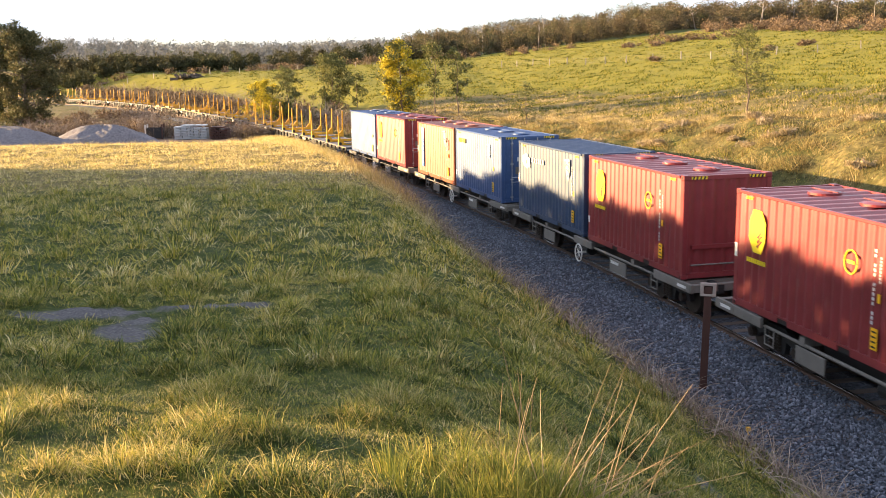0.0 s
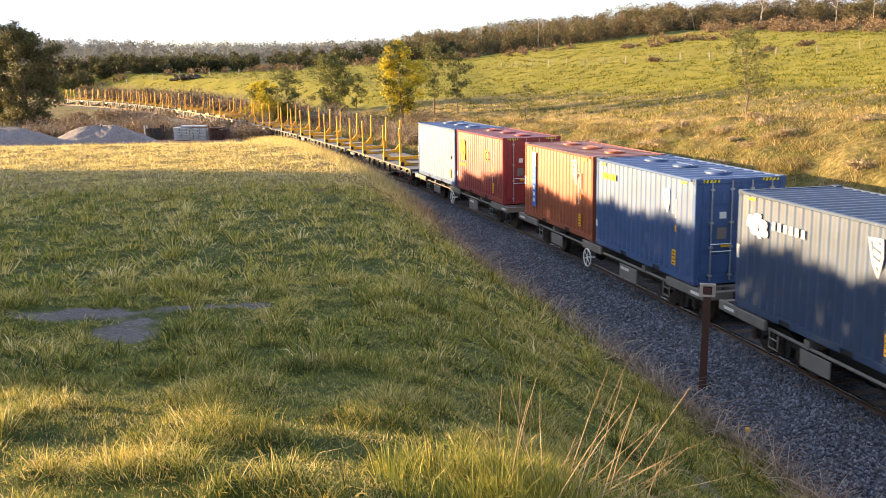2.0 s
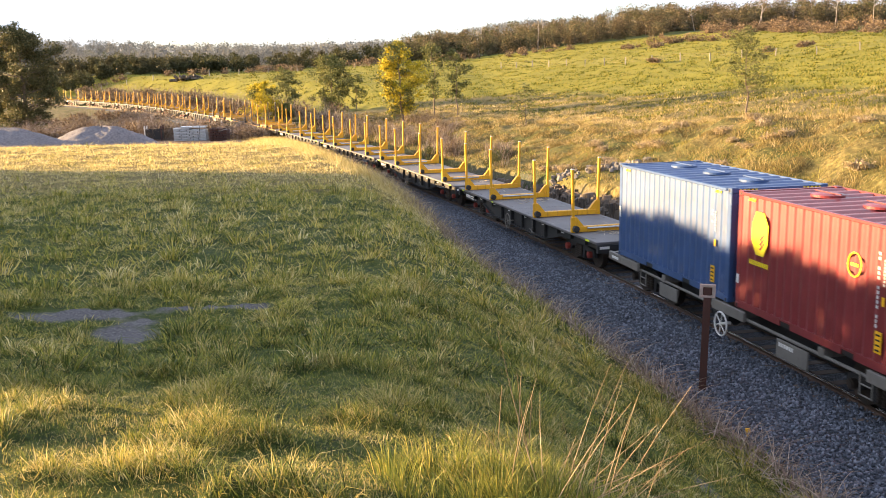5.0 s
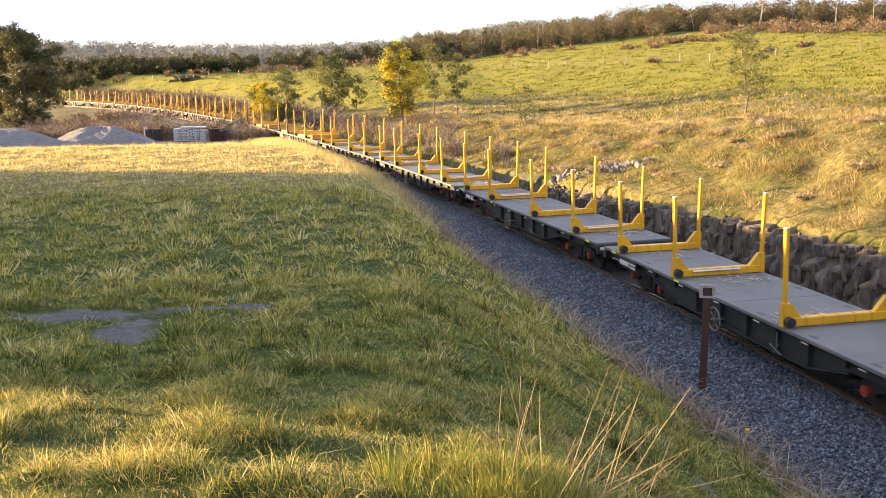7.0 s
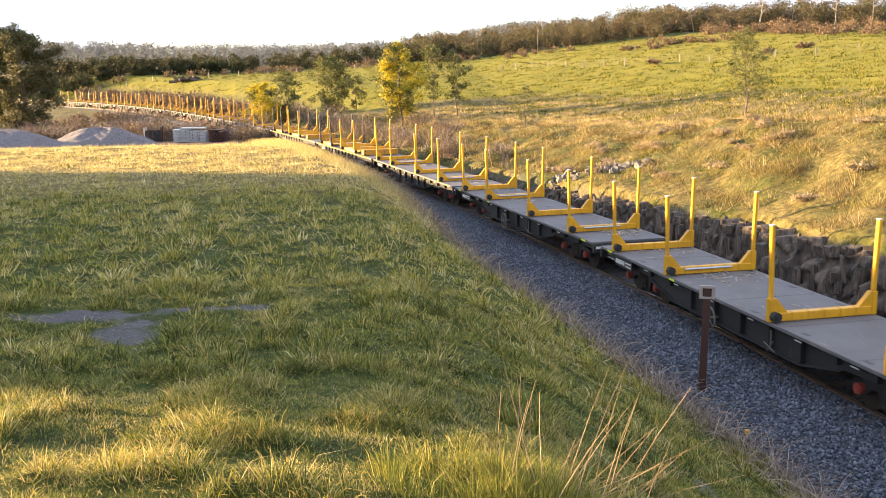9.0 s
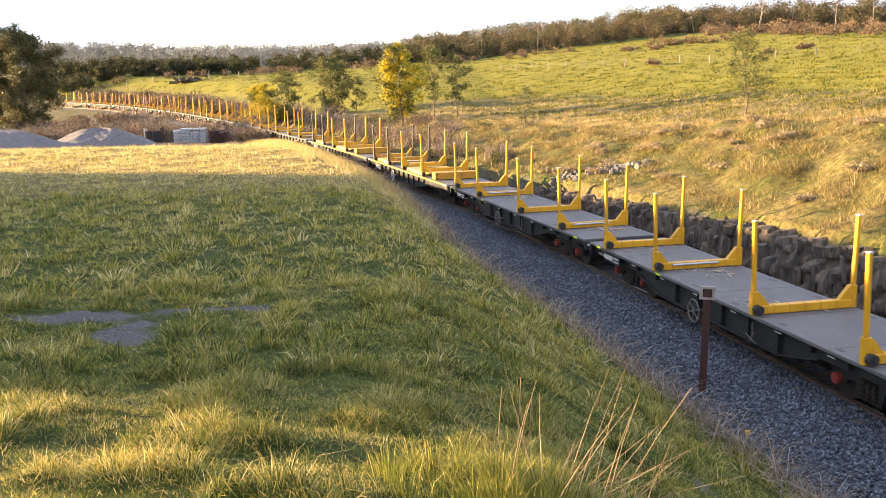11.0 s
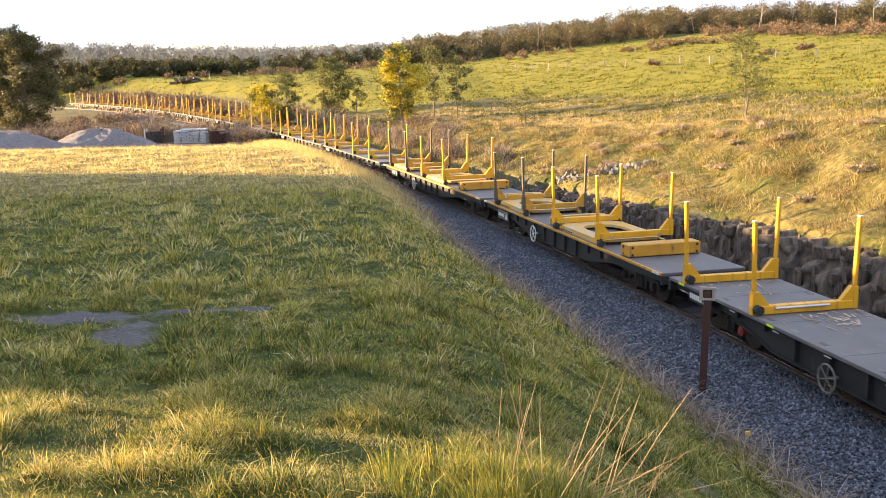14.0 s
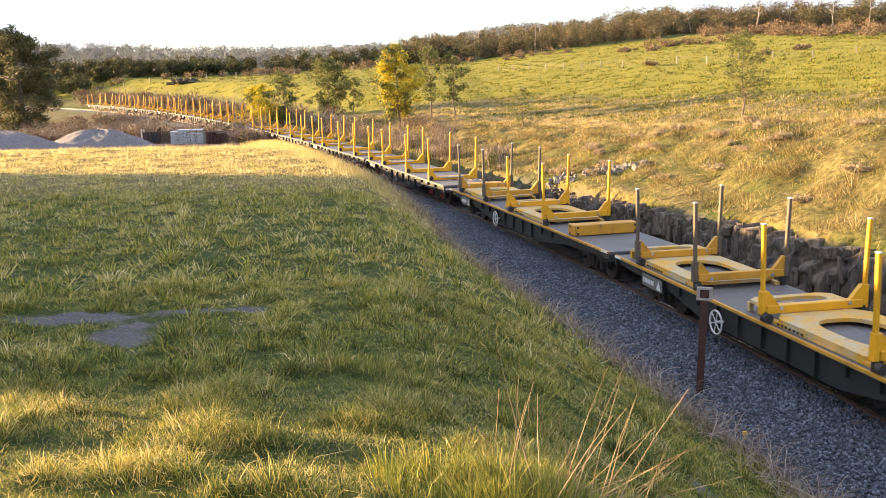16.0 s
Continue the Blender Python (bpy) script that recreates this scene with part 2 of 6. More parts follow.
def make_line():
    head = lambda s: 0.21564 + 0.003489 * s + (0 if s < 0 else -4.458e-5 * s * s / 2 + 5.096e-7 * s ** 3 / 6)
    out = {0: (6.644 + 1.2 * math.cos(0.21564), 20.0 + 1.2 * math.sin(0.21564))}
    for sgn in (1, -1):
        x, y = out[0]
        for i in range(420 if sgn > 0 else 190):
            th = head(max(-62, min(235, (i + 0.5) * sgn)))
            x, y = x - math.sin(th) * sgn, y + math.cos(th) * sgn
            out[(i + 1) * sgn] = (x, y)
    keys = sorted(out)
    return np.array(keys, float), np.array([out[k] for k in keys])


LS, LP = make_line()


def line(s, d=0.0):
    """The point at s along the line, d beside it."""
    x, y = np.interp(s, LS, LP[:, 0]), np.interp(s, LS, LP[:, 1])
    x2, y2 = np.interp(s + 0.6, LS, LP[:, 0]), np.interp(s + 0.6, LS, LP[:, 1])
    x1, y1 = np.interp(s - 0.6, LS, LP[:, 0]), np.interp(s - 0.6, LS, LP[:, 1])
    tx, ty = x2 - x1, y2 - y1
    n = np.hypot(tx, ty)
    return x + d * ty / n, y - d * tx / n


def sd_of(x, y):
    """Along and beside the line, for arrays of points."""
    x, y = np.asarray(x, float).ravel(), np.asarray(y, float).ravel()
    s, d = np.empty_like(x), np.empty_like(x)
    seg = np.diff(LP, axis=0)
    P2, S2 = LP[::4], LS[::4]
    for a in range(0, len(x), 20000):
        b_ = slice(a, a + 20000)
        i = ((x[b_, None] - P2[None, :, 0]) ** 2 + (y[b_, None] - P2[None, :, 1]) ** 2).argmin(1) * 4
        i = np.clip(i, 2, len(LS) - 3)
        t = LP[i + 2] - LP[i - 2]
        t /= np.hypot(t[:, 0], t[:, 1])[:, None]
        ex, ey = x[b_] - LP[i, 0], y[b_] - LP[i, 1]
        s[b_] = LS[i] + ex * t[:, 0] + ey * t[:, 1]
        # second pass with the tangent at the foot
        j = np.clip(np.searchsorted(LS, s[b_]), 2, len(LS) - 3)
        t = LP[j + 1] - LP[j - 1]
        t /= np.hypot(t[:, 0], t[:, 1])[:, None]
        ex, ey = x[b_] - LP[j, 0], y[b_] - LP[j, 1]
        s[b_] = LS[j] + ex * t[:, 0] + ey * t[:, 1]
        d[b_] = ex * t[:, 1] - ey * t[:, 0]
    return s, d


def sm(a, b_, x):
    t = np.clip((x - a) / (b_ - a), 0, 1)
    return t * t * (3 - 2 * t)


def wob(x, y, size, seed=0):
    """Cheap smooth unevenness, about -1 to 1."""
    r = np.random.RandomState(seed)
    out = 0
    for k in range(6):
        a, f, ph = r.uniform(0, 6.28), r.uniform(0.6, 1.7) / size * 6.28, r.uniform(0, 6.28)
        out = out + np.sin((x * np.cos(a) + y * np.sin(a)) * f + ph)
    return out / 3.2


def hum(x, y):
    """Tussocky ground: 0 in the hollows, 1 on the tussocks."""
    return sm(-0.15, 1.0, wob(x, y, 1.0, 31) + 0.5 * wob(x, y, 0.5, 32) + 0.35 * wob(x, y, 3.5, 33))


def near_edge(s):
    """How far from the line the turf begins on the near side."""
    return np.interp(s, [14, 28, 62, 76], [2.9, 2.15, 2.1, 2.9])


def heights(x, y, s=None, d=None):
    """The lie of the land: plateau, cutting with the line, rock-cut bank, field and hills."""
    x, y = np.asarray(x, float), np.asarray(y, float)
    if s is None:
        s, d = sd_of(x, y)
    a = -d
    # near side: grass plateau above the cutting
    plateau = np.interp(y, [-40, -2, 4.5, 7, 10, 14, 20, 33, 58, 68, 82, 130], [4.7, 4.6, 4.3, 3.85, 3.2, 2.6, 2.1, 1.75, 1.35, 1.2, 0.3, 0.2])
    plateau = plateau + 0.05 * wob(x, y, 6, 1) + 0.03 * wob(x, y, 1.7, 2) + 0.07 * (hum(x, y) - 0.4) * (1 - 0.5 * sm(20, 45, y))
    toe = np.interp(s, [-60, 14, 20, 26, 32, 46, 62, 76, 300], [-0.5, -0.5, -0.28, 0.1, 0.4, 0.6, 0.6, -0.2, -0.35])
    start = near_edge(s)
    wide = np.interp(s, [-30, -12, 0, 12, 25, 45], [9.5, 8.5, 6.5, 5.0, 4.0, 3.0])
    near = toe + (plateau - toe) * sm(0, 1, (a - start) / wide) ** 0.8
    # far side: rock face, bank, field
    face = np.interp(s, [-60, 0, 8, 16, 24, 34, 45, 400], [2.3, 1.75, 1.35, 1.1, 1.0, 0.6, 0.2, 0.0])
    crest = np.interp(s, [-60, 0, 13, 25, 33, 42, 60, 90, 400], [5.4, 4.9, 4.3, 3.4, 2.7, 2.3, 1.9, 1.2, 1.0])
    jag = 0.25 * wob(x, y, 3.1, 3)
    bank = -0.45 + (face + 0.45) * sm(3.9, 4.7, d + jag) + (crest - face) * sm(3.6, 13.5, d) + (0.17 * wob(x, y, 4.5, 4) + 0.08 * wob(x, y, 1.6, 7)) * sm(4.5, 6.5, d)
    field = 2.0 + 0.1 * np.clip(x - 8, 0, 60) + np.clip(y - 110, 0, 150) * 0.045 * (0.62 + 0.38 * sm(-60, 10, x)) + 0.12 * wob(x, y, 14, 5) + 0.09 * wob(x * 0.5, y, 2.6, 9)
    rise = np.clip(np.hypot(x, y) - 265, 0, 420)
    field = field + rise * (0.012 + 0.03 * sm(-60, 170, x)) + 34 * sm(700, 1700, np.hypot(x, y)) * (0.85 + 0.2 * wob(x, y, 900, 6))
    far = bank + (field - bank) * sm(12, 30 + 0 * d, d)
    z = np.where(d < 0, near, far)
    # the line's bed
    bed = np.interp(np.abs(d), [0, 1.5, 2.9, 3.2], [-0.2, -0.2, -0.52, -0.6])
    z = np.where((d < 2.9) & (a < start), bed - 0.05, z)
    z = np.where((s > 200) & (d < 0), np.maximum(z, z + 0.02 * np.clip(s - 200, 0, 100)), z)
    # ground beyond the plateau on the near side rises to the same far hills
    R = np.hypot(x, y)
    z = np.where((d < 0), z + rise * 0.012 + np.clip(R - 150, 0, 120) * 0.015 * sm(4, 30, a) + 34 * sm(700, 1700, R) * (0.85 + 0.2 * wob(x, y, 900, 6)), z)
    return z


def mesh_of(name, verts, faces, mat, smooth=False):
    """A mesh from arrays: verts (n,3), faces (m,k)."""
    me = bpy.data.meshes.new(name)
    verts, faces = np.asarray(verts, np.float32), np.asarray(faces, np.int32)
    k = faces.shape[1]
    me.vertices.add(len(verts))
    me.vertices.foreach_set("co", verts.ravel())
    me.loops.add(faces.size)
    me.loops.foreach_set("vertex_index", faces.ravel())
    me.polygons.add(len(faces))
    me.polygons.foreach_set("loop_start", np.arange(0, faces.size, k, dtype=np.int32))
    me.polygons.foreach_set("loop_total", np.full(len(faces), k, np.int32))
    if smooth:
        me.polygons.foreach_set("use_smooth", np.ones(len(faces), bool))
    me.update(calc_edges=True)
    me.materials.append(mat)
    return me


SPOTS = [(-6.3, 14.8, 0.8, 0.5), (-5.4, 15.0, 0.5, 0.4), (-4.1, 15.4, 0.75, 0.42), (-3.1, 15.6, 0.4, 0.22), (-4.6, 14.2, 0.4, 0.5), (-4.55, 13.1, 0.62, 0.55), (-4.2, 12.6, 0.3, 0.35), (-1.2, 13.6, 0.18, 0.2), (2.9, 9.9, 0.2, 0.6), (3.1, 10.8, 0.16, 0.6)]


def bare_spots(x, y):
    """Stony patches where the turf is worn away."""
    return sum(0.85 * np.exp(-(((x - a) / p) ** 2 + ((y - b_) / q) ** 2)) for a, b_, p, q in SPOTS)


def build_ground():
    inner = np.arange(-27.5, 27.51, 0.14)
    ang = np.concatenate([np.linspace(-180, -60, 41)[:-1], np.arange(-60, -27.6, 1.5), inner, np.arange(29, 60, 1.5), np.linspace(60, 180, 41)[:-1]])
    rad = np.concatenate([[0.02], [0.6], np.exp(np.arange(math.log(1.5), math.log(4200), 0.0145))])
    A, R = np.meshgrid(np.radians(ang), rad)
    x, y = (np.sin(A) * R).ravel() + 0.3, (np.cos(A) * R).ravel() - 0.6
    s, d = sd_of(x, y)
    z = heights(x, y, s, d)
    na, nr = len(ang), len(rad)
    i, j = np.meshgrid(np.arange(nr - 1), np.arange(na), indexing="ij")
    j2 = (j + 1) % na
    f = np.stack([i * na + j, i * na + j2, (i + 1) * na + j2, (i + 1) * na + j], -1).reshape(-1, 4)[:, ::-1]
    v = np.column_stack([x, y, z])
    me = mesh_of("ground", v, f, M_GROUND, True)
    plate = (d < 0)
    a = -d
    dry = np.where(d > 0, (0.5 + 0.2 * sm(11, 16, d)) * sm(3.5, 4.5, d) * (1 - sm(24, 60, d)), 0.0)
    dry = np.where(plate, 0.06 + 0.72 * sm(31, 43, y) + 0.3 * np.exp(-((a - 4.0) / 1.2) ** 2) * sm(12, 28, s), dry)
    dry = np.where(plate & (s > 68), 0.6, dry)
    lush = np.where(d > 0, np.maximum(sm(22, 55, d), sm(9, 16, d) * sm(85, 110, s)) * (1 - sm(255, 275, np.hypot(x, y))), 0.0)
    lush = np.where(plate & (y > 95) & (x > -140), 0.0, lush)
    earth = np.where(plate & (y > 66) & (a > 4), sm(64, 72, y) * 0.7, 0.0) * (1 - sm(100, 140, y))
    spots = bare_spots(x, y)
    bare = np.clip(spots, 0, 1)
    bare = np.maximum(bare, np.where((d < 3.8) & (a < near_edge(s) + 0.25), 1.0, 0.0))
    bare = np.maximum(bare, 0.5 * np.exp(-((d - 4.3) / 0.5) ** 2) * (s < 40))
    for nm, val in (("dry", dry), ("lush", lush), ("earth", earth), ("bare", bare)):
        at = me.attributes.new(nm, "FLOAT", "POINT")
        at.data.foreach_set("value", np.asarray(val, np.float32))
    return tagged(new("ground", me), "rolling grass land with a railway cutting and green hill pasture", "ground", kind="structure")


build_ground()


def sweep(name, prof, s0, s1, step, mat, label, cat):
    """A strip of constant section (d, z) along the line."""
    ss = np.arange(s0, s1 + 0.01, step)
    n = len(prof)
    v = []
    for s in ss:
        for dd, z in prof:
            x, y = line(s, dd)
            v.append((x, y, z))
    f = []
    for i in range(len(ss) - 1):
        for k in range(n - 1):
            f.append((i * n + k, (i + 1) * n + k, (i + 1) * n + k + 1, i * n + k + 1))
    ob = new(name, mesh_of(name, v, np.array(f), mat))
    return tagged(ob, label, cat, kind="structure")


sweep("ballast_bed", [(-3.5, -0.8), (-3.05, -0.55), (-1.75, -0.14), (-0.5, -0.13), (0.5, -0.13), (1.75, -0.14), (3.05, -0.55), (3.5, -0.8)], -90, 300, 1.0, M_BALLAST, "blue-grey crushed stone ballast bed under the rails", "ballast")
for side in (-1, 1):
    g0 = 0.5335 * side
    o = sweep("rail", [(g0 - 0.065, -0.13), (g0 - 0.06, -0.11), (g0 - 0.012, -0.10), (g0 - 0.012, -0.035), (g0 - 0.035, -0.03), (g0 - 0.035, -0.006), (g0 + 0.035, -0.006), (g0 + 0.035, -0.03), (g0 + 0.012, -0.035), (g0 + 0.012, -0.10), (g0 + 0.06, -0.11), (g0 + 0.065, -0.13)], -90, 300, 1.0, M_RAIL, "rusty steel rail with a worn bright head", "rail")
    hd = sweep("rail_head", [(g0 - 0.03, -0.0055), (g0 - 0.026, 0.0), (g0 + 0.026, 0.0), (g0 + 0.03, -0.0055)], -90, 300, 1.0, M_SHINE, "polished running surface", "rail")
    hd.parent = o
    for k in ("label", "category", "kind"):
        del hd[k]


# ---- parts ----
def box(bm, x0, x1, y0, y1, z0, z1, m=None):
    vs = [bm.verts.new((x, y, z)) for x in (x0, x1) for y in (y0, y1) for z in (z0, z1)]
    if m is not None:
        for v_ in vs:
            v_.co = m @ v_.co
    for q in ((0, 1, 3, 2), (4, 6, 7, 5), (0, 4, 5, 1), (2, 3, 7, 6), (0, 2, 6, 4), (1, 5, 7, 3)):
        bm.faces.new([vs[i] for i in q])
    return vs


def cyl(bm, p0, p1, r, n=12, r2=None):
    """A closed cylinder between two points."""
    p0, p1 = Vector(p0), Vector(p1)
    q = (p1 - p0).to_track_quat("Z", "Y").to_matrix()
    r2 = r if r2 is None else r2
    rings = []
    for p, rr in ((p0, r), (p1, r2)):
        rings.append([bm.verts.new(p + q @ Vector((rr * math.cos(6.2832 * i / n), rr * math.sin(6.2832 * i / n), 0))) for i in range(n)])
    for i in range(n):
        bm.faces.new((rings[0][i], rings[0][(i + 1) % n], rings[1][(i + 1) % n], rings[1][i]))
    bm.faces.new(rings[0][::-1])
    bm.faces.new(rings[1])


def prism(bm, pts, y0, y1):
    """A polygon in xz pushed from y0 to y1."""
    a = [bm.verts.new((x, y0, z)) for x, z in pts]
    c_ = [bm.verts.new((x, y1, z)) for x, z in pts]
    n = len(pts)
    for i in range(n):
        bm.faces.new((a[i], a[(i + 1) % n], c_[(i + 1) % n], c_[i]))
    bm.faces.new(a[::-1])
    bm.faces.new(c_)


def prism_y(bm, pts, x0, x1):
    """A polygon in yz pushed from x0 to x1."""
    a = [bm.verts.new((x0, y, z)) for y, z in pts]
    c_ = [bm.verts.new((x1, y, z)) for y, z in pts]
    n = len(pts)
    for i in range(n):
        bm.faces.new((a[i], a[(i + 1) % n], c_[(i + 1) % n], c_[i]))
    bm.faces.new(a[::-1])
    bm.faces.new(c_)


def done(bm, name, mat, bevel=0.0):
    bmesh.ops.recalc_face_normals(bm, faces=bm.faces)
    if bevel:
        bmesh.ops.bevel(bm, geom=[e for e in bm.edges if e.calc_face_angle(0) > 0.6], offset=bevel, segments=1, affect="EDGES")
    me = bpy.data.meshes.new(name)
    bm.to_mesh(me)
    bm.free()
    me.materials.append(mat)
    return me


def part(name, bm, mat, parent, label="", bevel=0.0):
    me = bm if isinstance(bm, bpy.types.Mesh) else done(bm, name, mat, bevel)
    ob = new(name, me)
    ob.parent = parent
    if label:
        tagged(ob, label)
    return ob


# ---- how far the train has come, in metres ----
RUN = [(0, 0.0), (3.5, 26.55), (6.3, 48.10), (7, 53.43), (9, 68.53), (11.5, 86.80), (12.5, 93.73), (14.5, 107.45), (15.5, 114.22), (16.0, 116.83)]
RT, RU = np.array([r[0] for r in RUN]), np.array([r[1] for r in RUN])


def run(t):
    """Smooth between the known places (cubic through them)."""
    k = int(np.clip(np.searchsorted(RT, t) - 1, 0, len(RT) - 2))
    v_ = np.gradient(RU, RT)
    h_ = RT[k + 1] - RT[k]
    u = (t - RT[k]) / h_
    return float((2 * u ** 3 - 3 * u ** 2 + 1) * RU[k] + (u ** 3 - 2 * u ** 2 + u) * h_ * v_[k] + (3 * u ** 2 - 2 * u ** 3) * RU[k + 1] + (u ** 3 - u ** 2) * h_ * v_[k + 1])


def ride(c0, c1, t, z=0.0):
    """The pose of a vehicle whose ends stand at c0 and c1 of the train: x forward, y to the far side."""
    u = run(t)
    a, b_ = (c0 - u) + (c1 - c0) * 0.15, (c1 - u) - (c1 - c0) * 0.15
    xa, ya = line(a)
    xb, yb = line(b_)
    return pose(float(xa + xb) / 2, float(ya + yb) / 2, z, 0, 0, math.degrees(math.atan2(ya - yb, xa - xb)))


RIDERS = []      # (object, c0, c1, z)
SPINNERS = []    # (wheelset, local pose)


# ---- container: x along, -y the side towards the field ----
CL, CW, CH = 6.058, 2.40, 2.591


def corrugated(length, height, pitch, depth, flat=0.35):
    """A profiled sheet standing in xz, centred, with its ribs upright and its outer side at -y; it has a back face."""
    pts = []
    n = int(length / pitch)
    pitch = length / n
    for i in range(n):
        x = -length / 2 + i * pitch
        sl = pitch * (0.5 - flat)
        pts += [(x, 0), (x + pitch * flat, 0), (x + pitch * flat + sl, depth), (x + pitch * 2 * flat + sl, depth)]
    pts.append((length / 2, 0))
    v = [(x, y, z) for x, y in pts for z in (0, height)] + [(x, y + 0.012, z) for x, y in pts for z in (0, height)]
    m = len(pts)
    f = []
    for i in range(m - 1):
        a = 2 * i
        f.append((a, a + 2, a + 3, a + 1))
        f.append((a + 2 * m, a + 1 + 2 * m, a + 3 + 2 * m, a + 2 + 2 * m))
    return v, f


def sheet_mesh(name, v, f, mat, m):
    me = mesh_of(name, [tuple(m @ Vector(p)) for p in v], np.array(f), mat)
    return me


def disc(bm, c, r, axis, n=24, thick=0.03):
    c, axis = Vector(c), Vector(axis)
    cyl(bm, c, c + axis * thick, r, n)


def decal(parent, name, mat, x0, x1, z0, z1, y=None, label=""):
    """A thin plate on the near side of a container."""
    bm = bmesh.new()
    y = -CW / 2 - 0.004 if y is None else y
    box(bm, x0, x1, y - 0.006, y + 0.004, z0, z1)
    return part(name, bm, mat, parent, label)


def bars(parent, name, mat, x0, z0, n, w_, h_, step, upright=False, y=None, jitter=0.0):
    """Writing that cannot be read, as a row of small bars in one piece."""
    y = -CW / 2 - 0.004 if y is None else y
    bm = bmesh.new()
    rng = random.Random(n * 7 + int(x0 * 100))
    for i in range(n):
        if rng.random() < jitter:
            continue
        dx, dz = (0, -step * i) if upright else (step * i, 0)
        box(bm, x0 + dx, x0 + dx + w_, y - 0.006, y + 0.004, z0 + dz, z0 + dz + h_)
    return tagged(part(name, bm, mat, parent), kind="stuff")


def container(label, mat, doors=False, hatches=3):
    root = new("shipping_container")
    tagged(root, label, "container", "containers on the train")
    hx, hy = CL / 2, CW / 2
    for sx in (-1, 1):
        for sy in (-1, 1):
            bm = bmesh.new()
            box(bm, sx * hx - (0.16 if sx > 0 else 0), sx * hx + (0.16 if sx < 0 else 0), sy * hy - (0.14 if sy > 0 else 0), sy * hy + (0.14 if sy < 0 else 0), 0.115, CH - 0.115)
            part("corner_post", bm, mat, root, bevel=0.012)
            for z0 in (0.0, CH - 0.118):
                bm = bmesh.new()
                x0, x1 = sorted((sx * (hx + 0.004), sx * (hx - 0.178)))
                y0, y1 = sorted((sy * (hy + 0.004), sy * (hy - 0.162)))
                box(bm, x0, x1, y0, y1, z0, z0 + 0.122)
                cas = part("corner_casting", bm, mat, root, bevel=0.01)
                # solid black oval on the casting, coloured like the shade in its hole
                bm = bmesh.new()
                zc = z0 + 0.06
                pts = [(sx * (hx - 0.09) + 0.032 * math.cos(a), zc + 0.042 * math.sin(a)) for a in np.linspace(0, 6.2832, 11)[:-1]]
                prism(bm, pts, sy * (hy + 0.003), sy * (hy + 0.008))
                part("casting_hole", bm, M_BLACK, cas)
    for sy in (-1, 1):
        bm = bmesh.new()
        box(bm, -hx + 0.178, hx - 0.178, sy * hy - 0.035, sy * hy + 0.035 - (0.03 if sy > 0 else 0) , CH - 0.075, CH - 0.012)
        part("top_rail", bm, mat, root, bevel=0.01)
        bm = bmesh.new()
        y0, y1 = sorted((sy * hy, sy * (hy - 0.07)))
        for x0, x1 in ((-hx + 0.178, -1.22), (-0.84, 0.84), (1.22, hx - 0.178)):
            box(bm, x0, x1, y0, y1, 0.02, 0.17)
        for x0 in (-1.22, 0.84):
            box(bm, x0, x0 + 0.38, y0, y1, 0.13, 0.17)
        part("bottom_rail", bm, mat, root)
        # black block fills the pocket, its inner shade given by colour
        for x0 in (-1.22, 0.84):
            bm = bmesh.new()
            box(bm, x0, x0 + 0.38, min(y0, y1) + 0.02, max(y0, y1) - 0.02, 0.025, 0.13)
            part("fork_pocket", bm, M_BLACK, root)
        v, f = corrugated(CL - 0.30, CH - 0.235, 0.278, 0.04)
        m = pose(0, sy * (hy - 0.012), 0.165, 0, 0, 0 if sy < 0 else 180)
        part("side_panel", sheet_mesh("side_panel", v, f, mat, m), mat, root)
    for sx in (-1, 1):
        bm = bmesh.new()
        x0, x1 = sorted((sx * hx, sx * (hx - 0.1)))
        box(bm, x0, x1, -hy + 0.162, hy - 0.162, 0.02, 0.15)
        part("end_sill", bm, mat, root)
        bm = bmesh.new()
        box(bm, x0, x1, -hy + 0.162, hy - 0.162, CH - 0.11, CH - 0.012)
        part("end_header", bm, mat, root)
        if doors and sx > 0:
            for k, (ya, yb) in enumerate(((-hy + 0.145, -0.006), (0.006, hy - 0.145))):
                bm = bmesh.new()
                box(bm, hx - 0.06, hx - 0.02, ya, yb, 0.155, CH - 0.115)
                for zz in (0.3, 0.86, 1.42, 1.98):
                    box(bm, hx - 0.02, hx - 0.002, ya + 0.06, yb - 0.06, zz, zz + 0.42)
                dr_ = part("door", bm, mat, root, "panelled steel door leaf")
                for yy in (ya + 0.28, yb - 0.24):
                    bm = bmesh.new()
                    cyl(bm, (hx + 0.03, yy, 0.10), (hx + 0.03, yy, CH - 0.06), 0.018, 8)
                    for zz in (0.2, 0.9, 1.5, 2.3):
                        box(bm, hx - 0.01, hx + 0.05, yy - 0.05, yy + 0.05, zz, zz + 0.05)
                    part("lock_rod", bm, M_SILVER, dr_)
                bm = bmesh.new()
                cyl(bm, (hx + 0.04, ya + 0.26, 0.82), (hx + 0.04, yb - 0.22, 0.82), 0.014, 6)
                cyl(bm, (hx + 0.04, ya + 0.26, 1.0), (hx + 0.04, yb - 0.22, 1.0), 0.014, 6)
                part("lock_handle", bm, M_SILVER, dr_)
        else:
            v, f = corrugated(CW - 0.26, CH - 0.25, 0.28, 0.045)
            m = pose(sx * (hx - 0.02), 0, 0.145, 0, 0, 90 * sx)
            part("end_panel", sheet_mesh("end_panel", v, f, mat, m), mat, root)
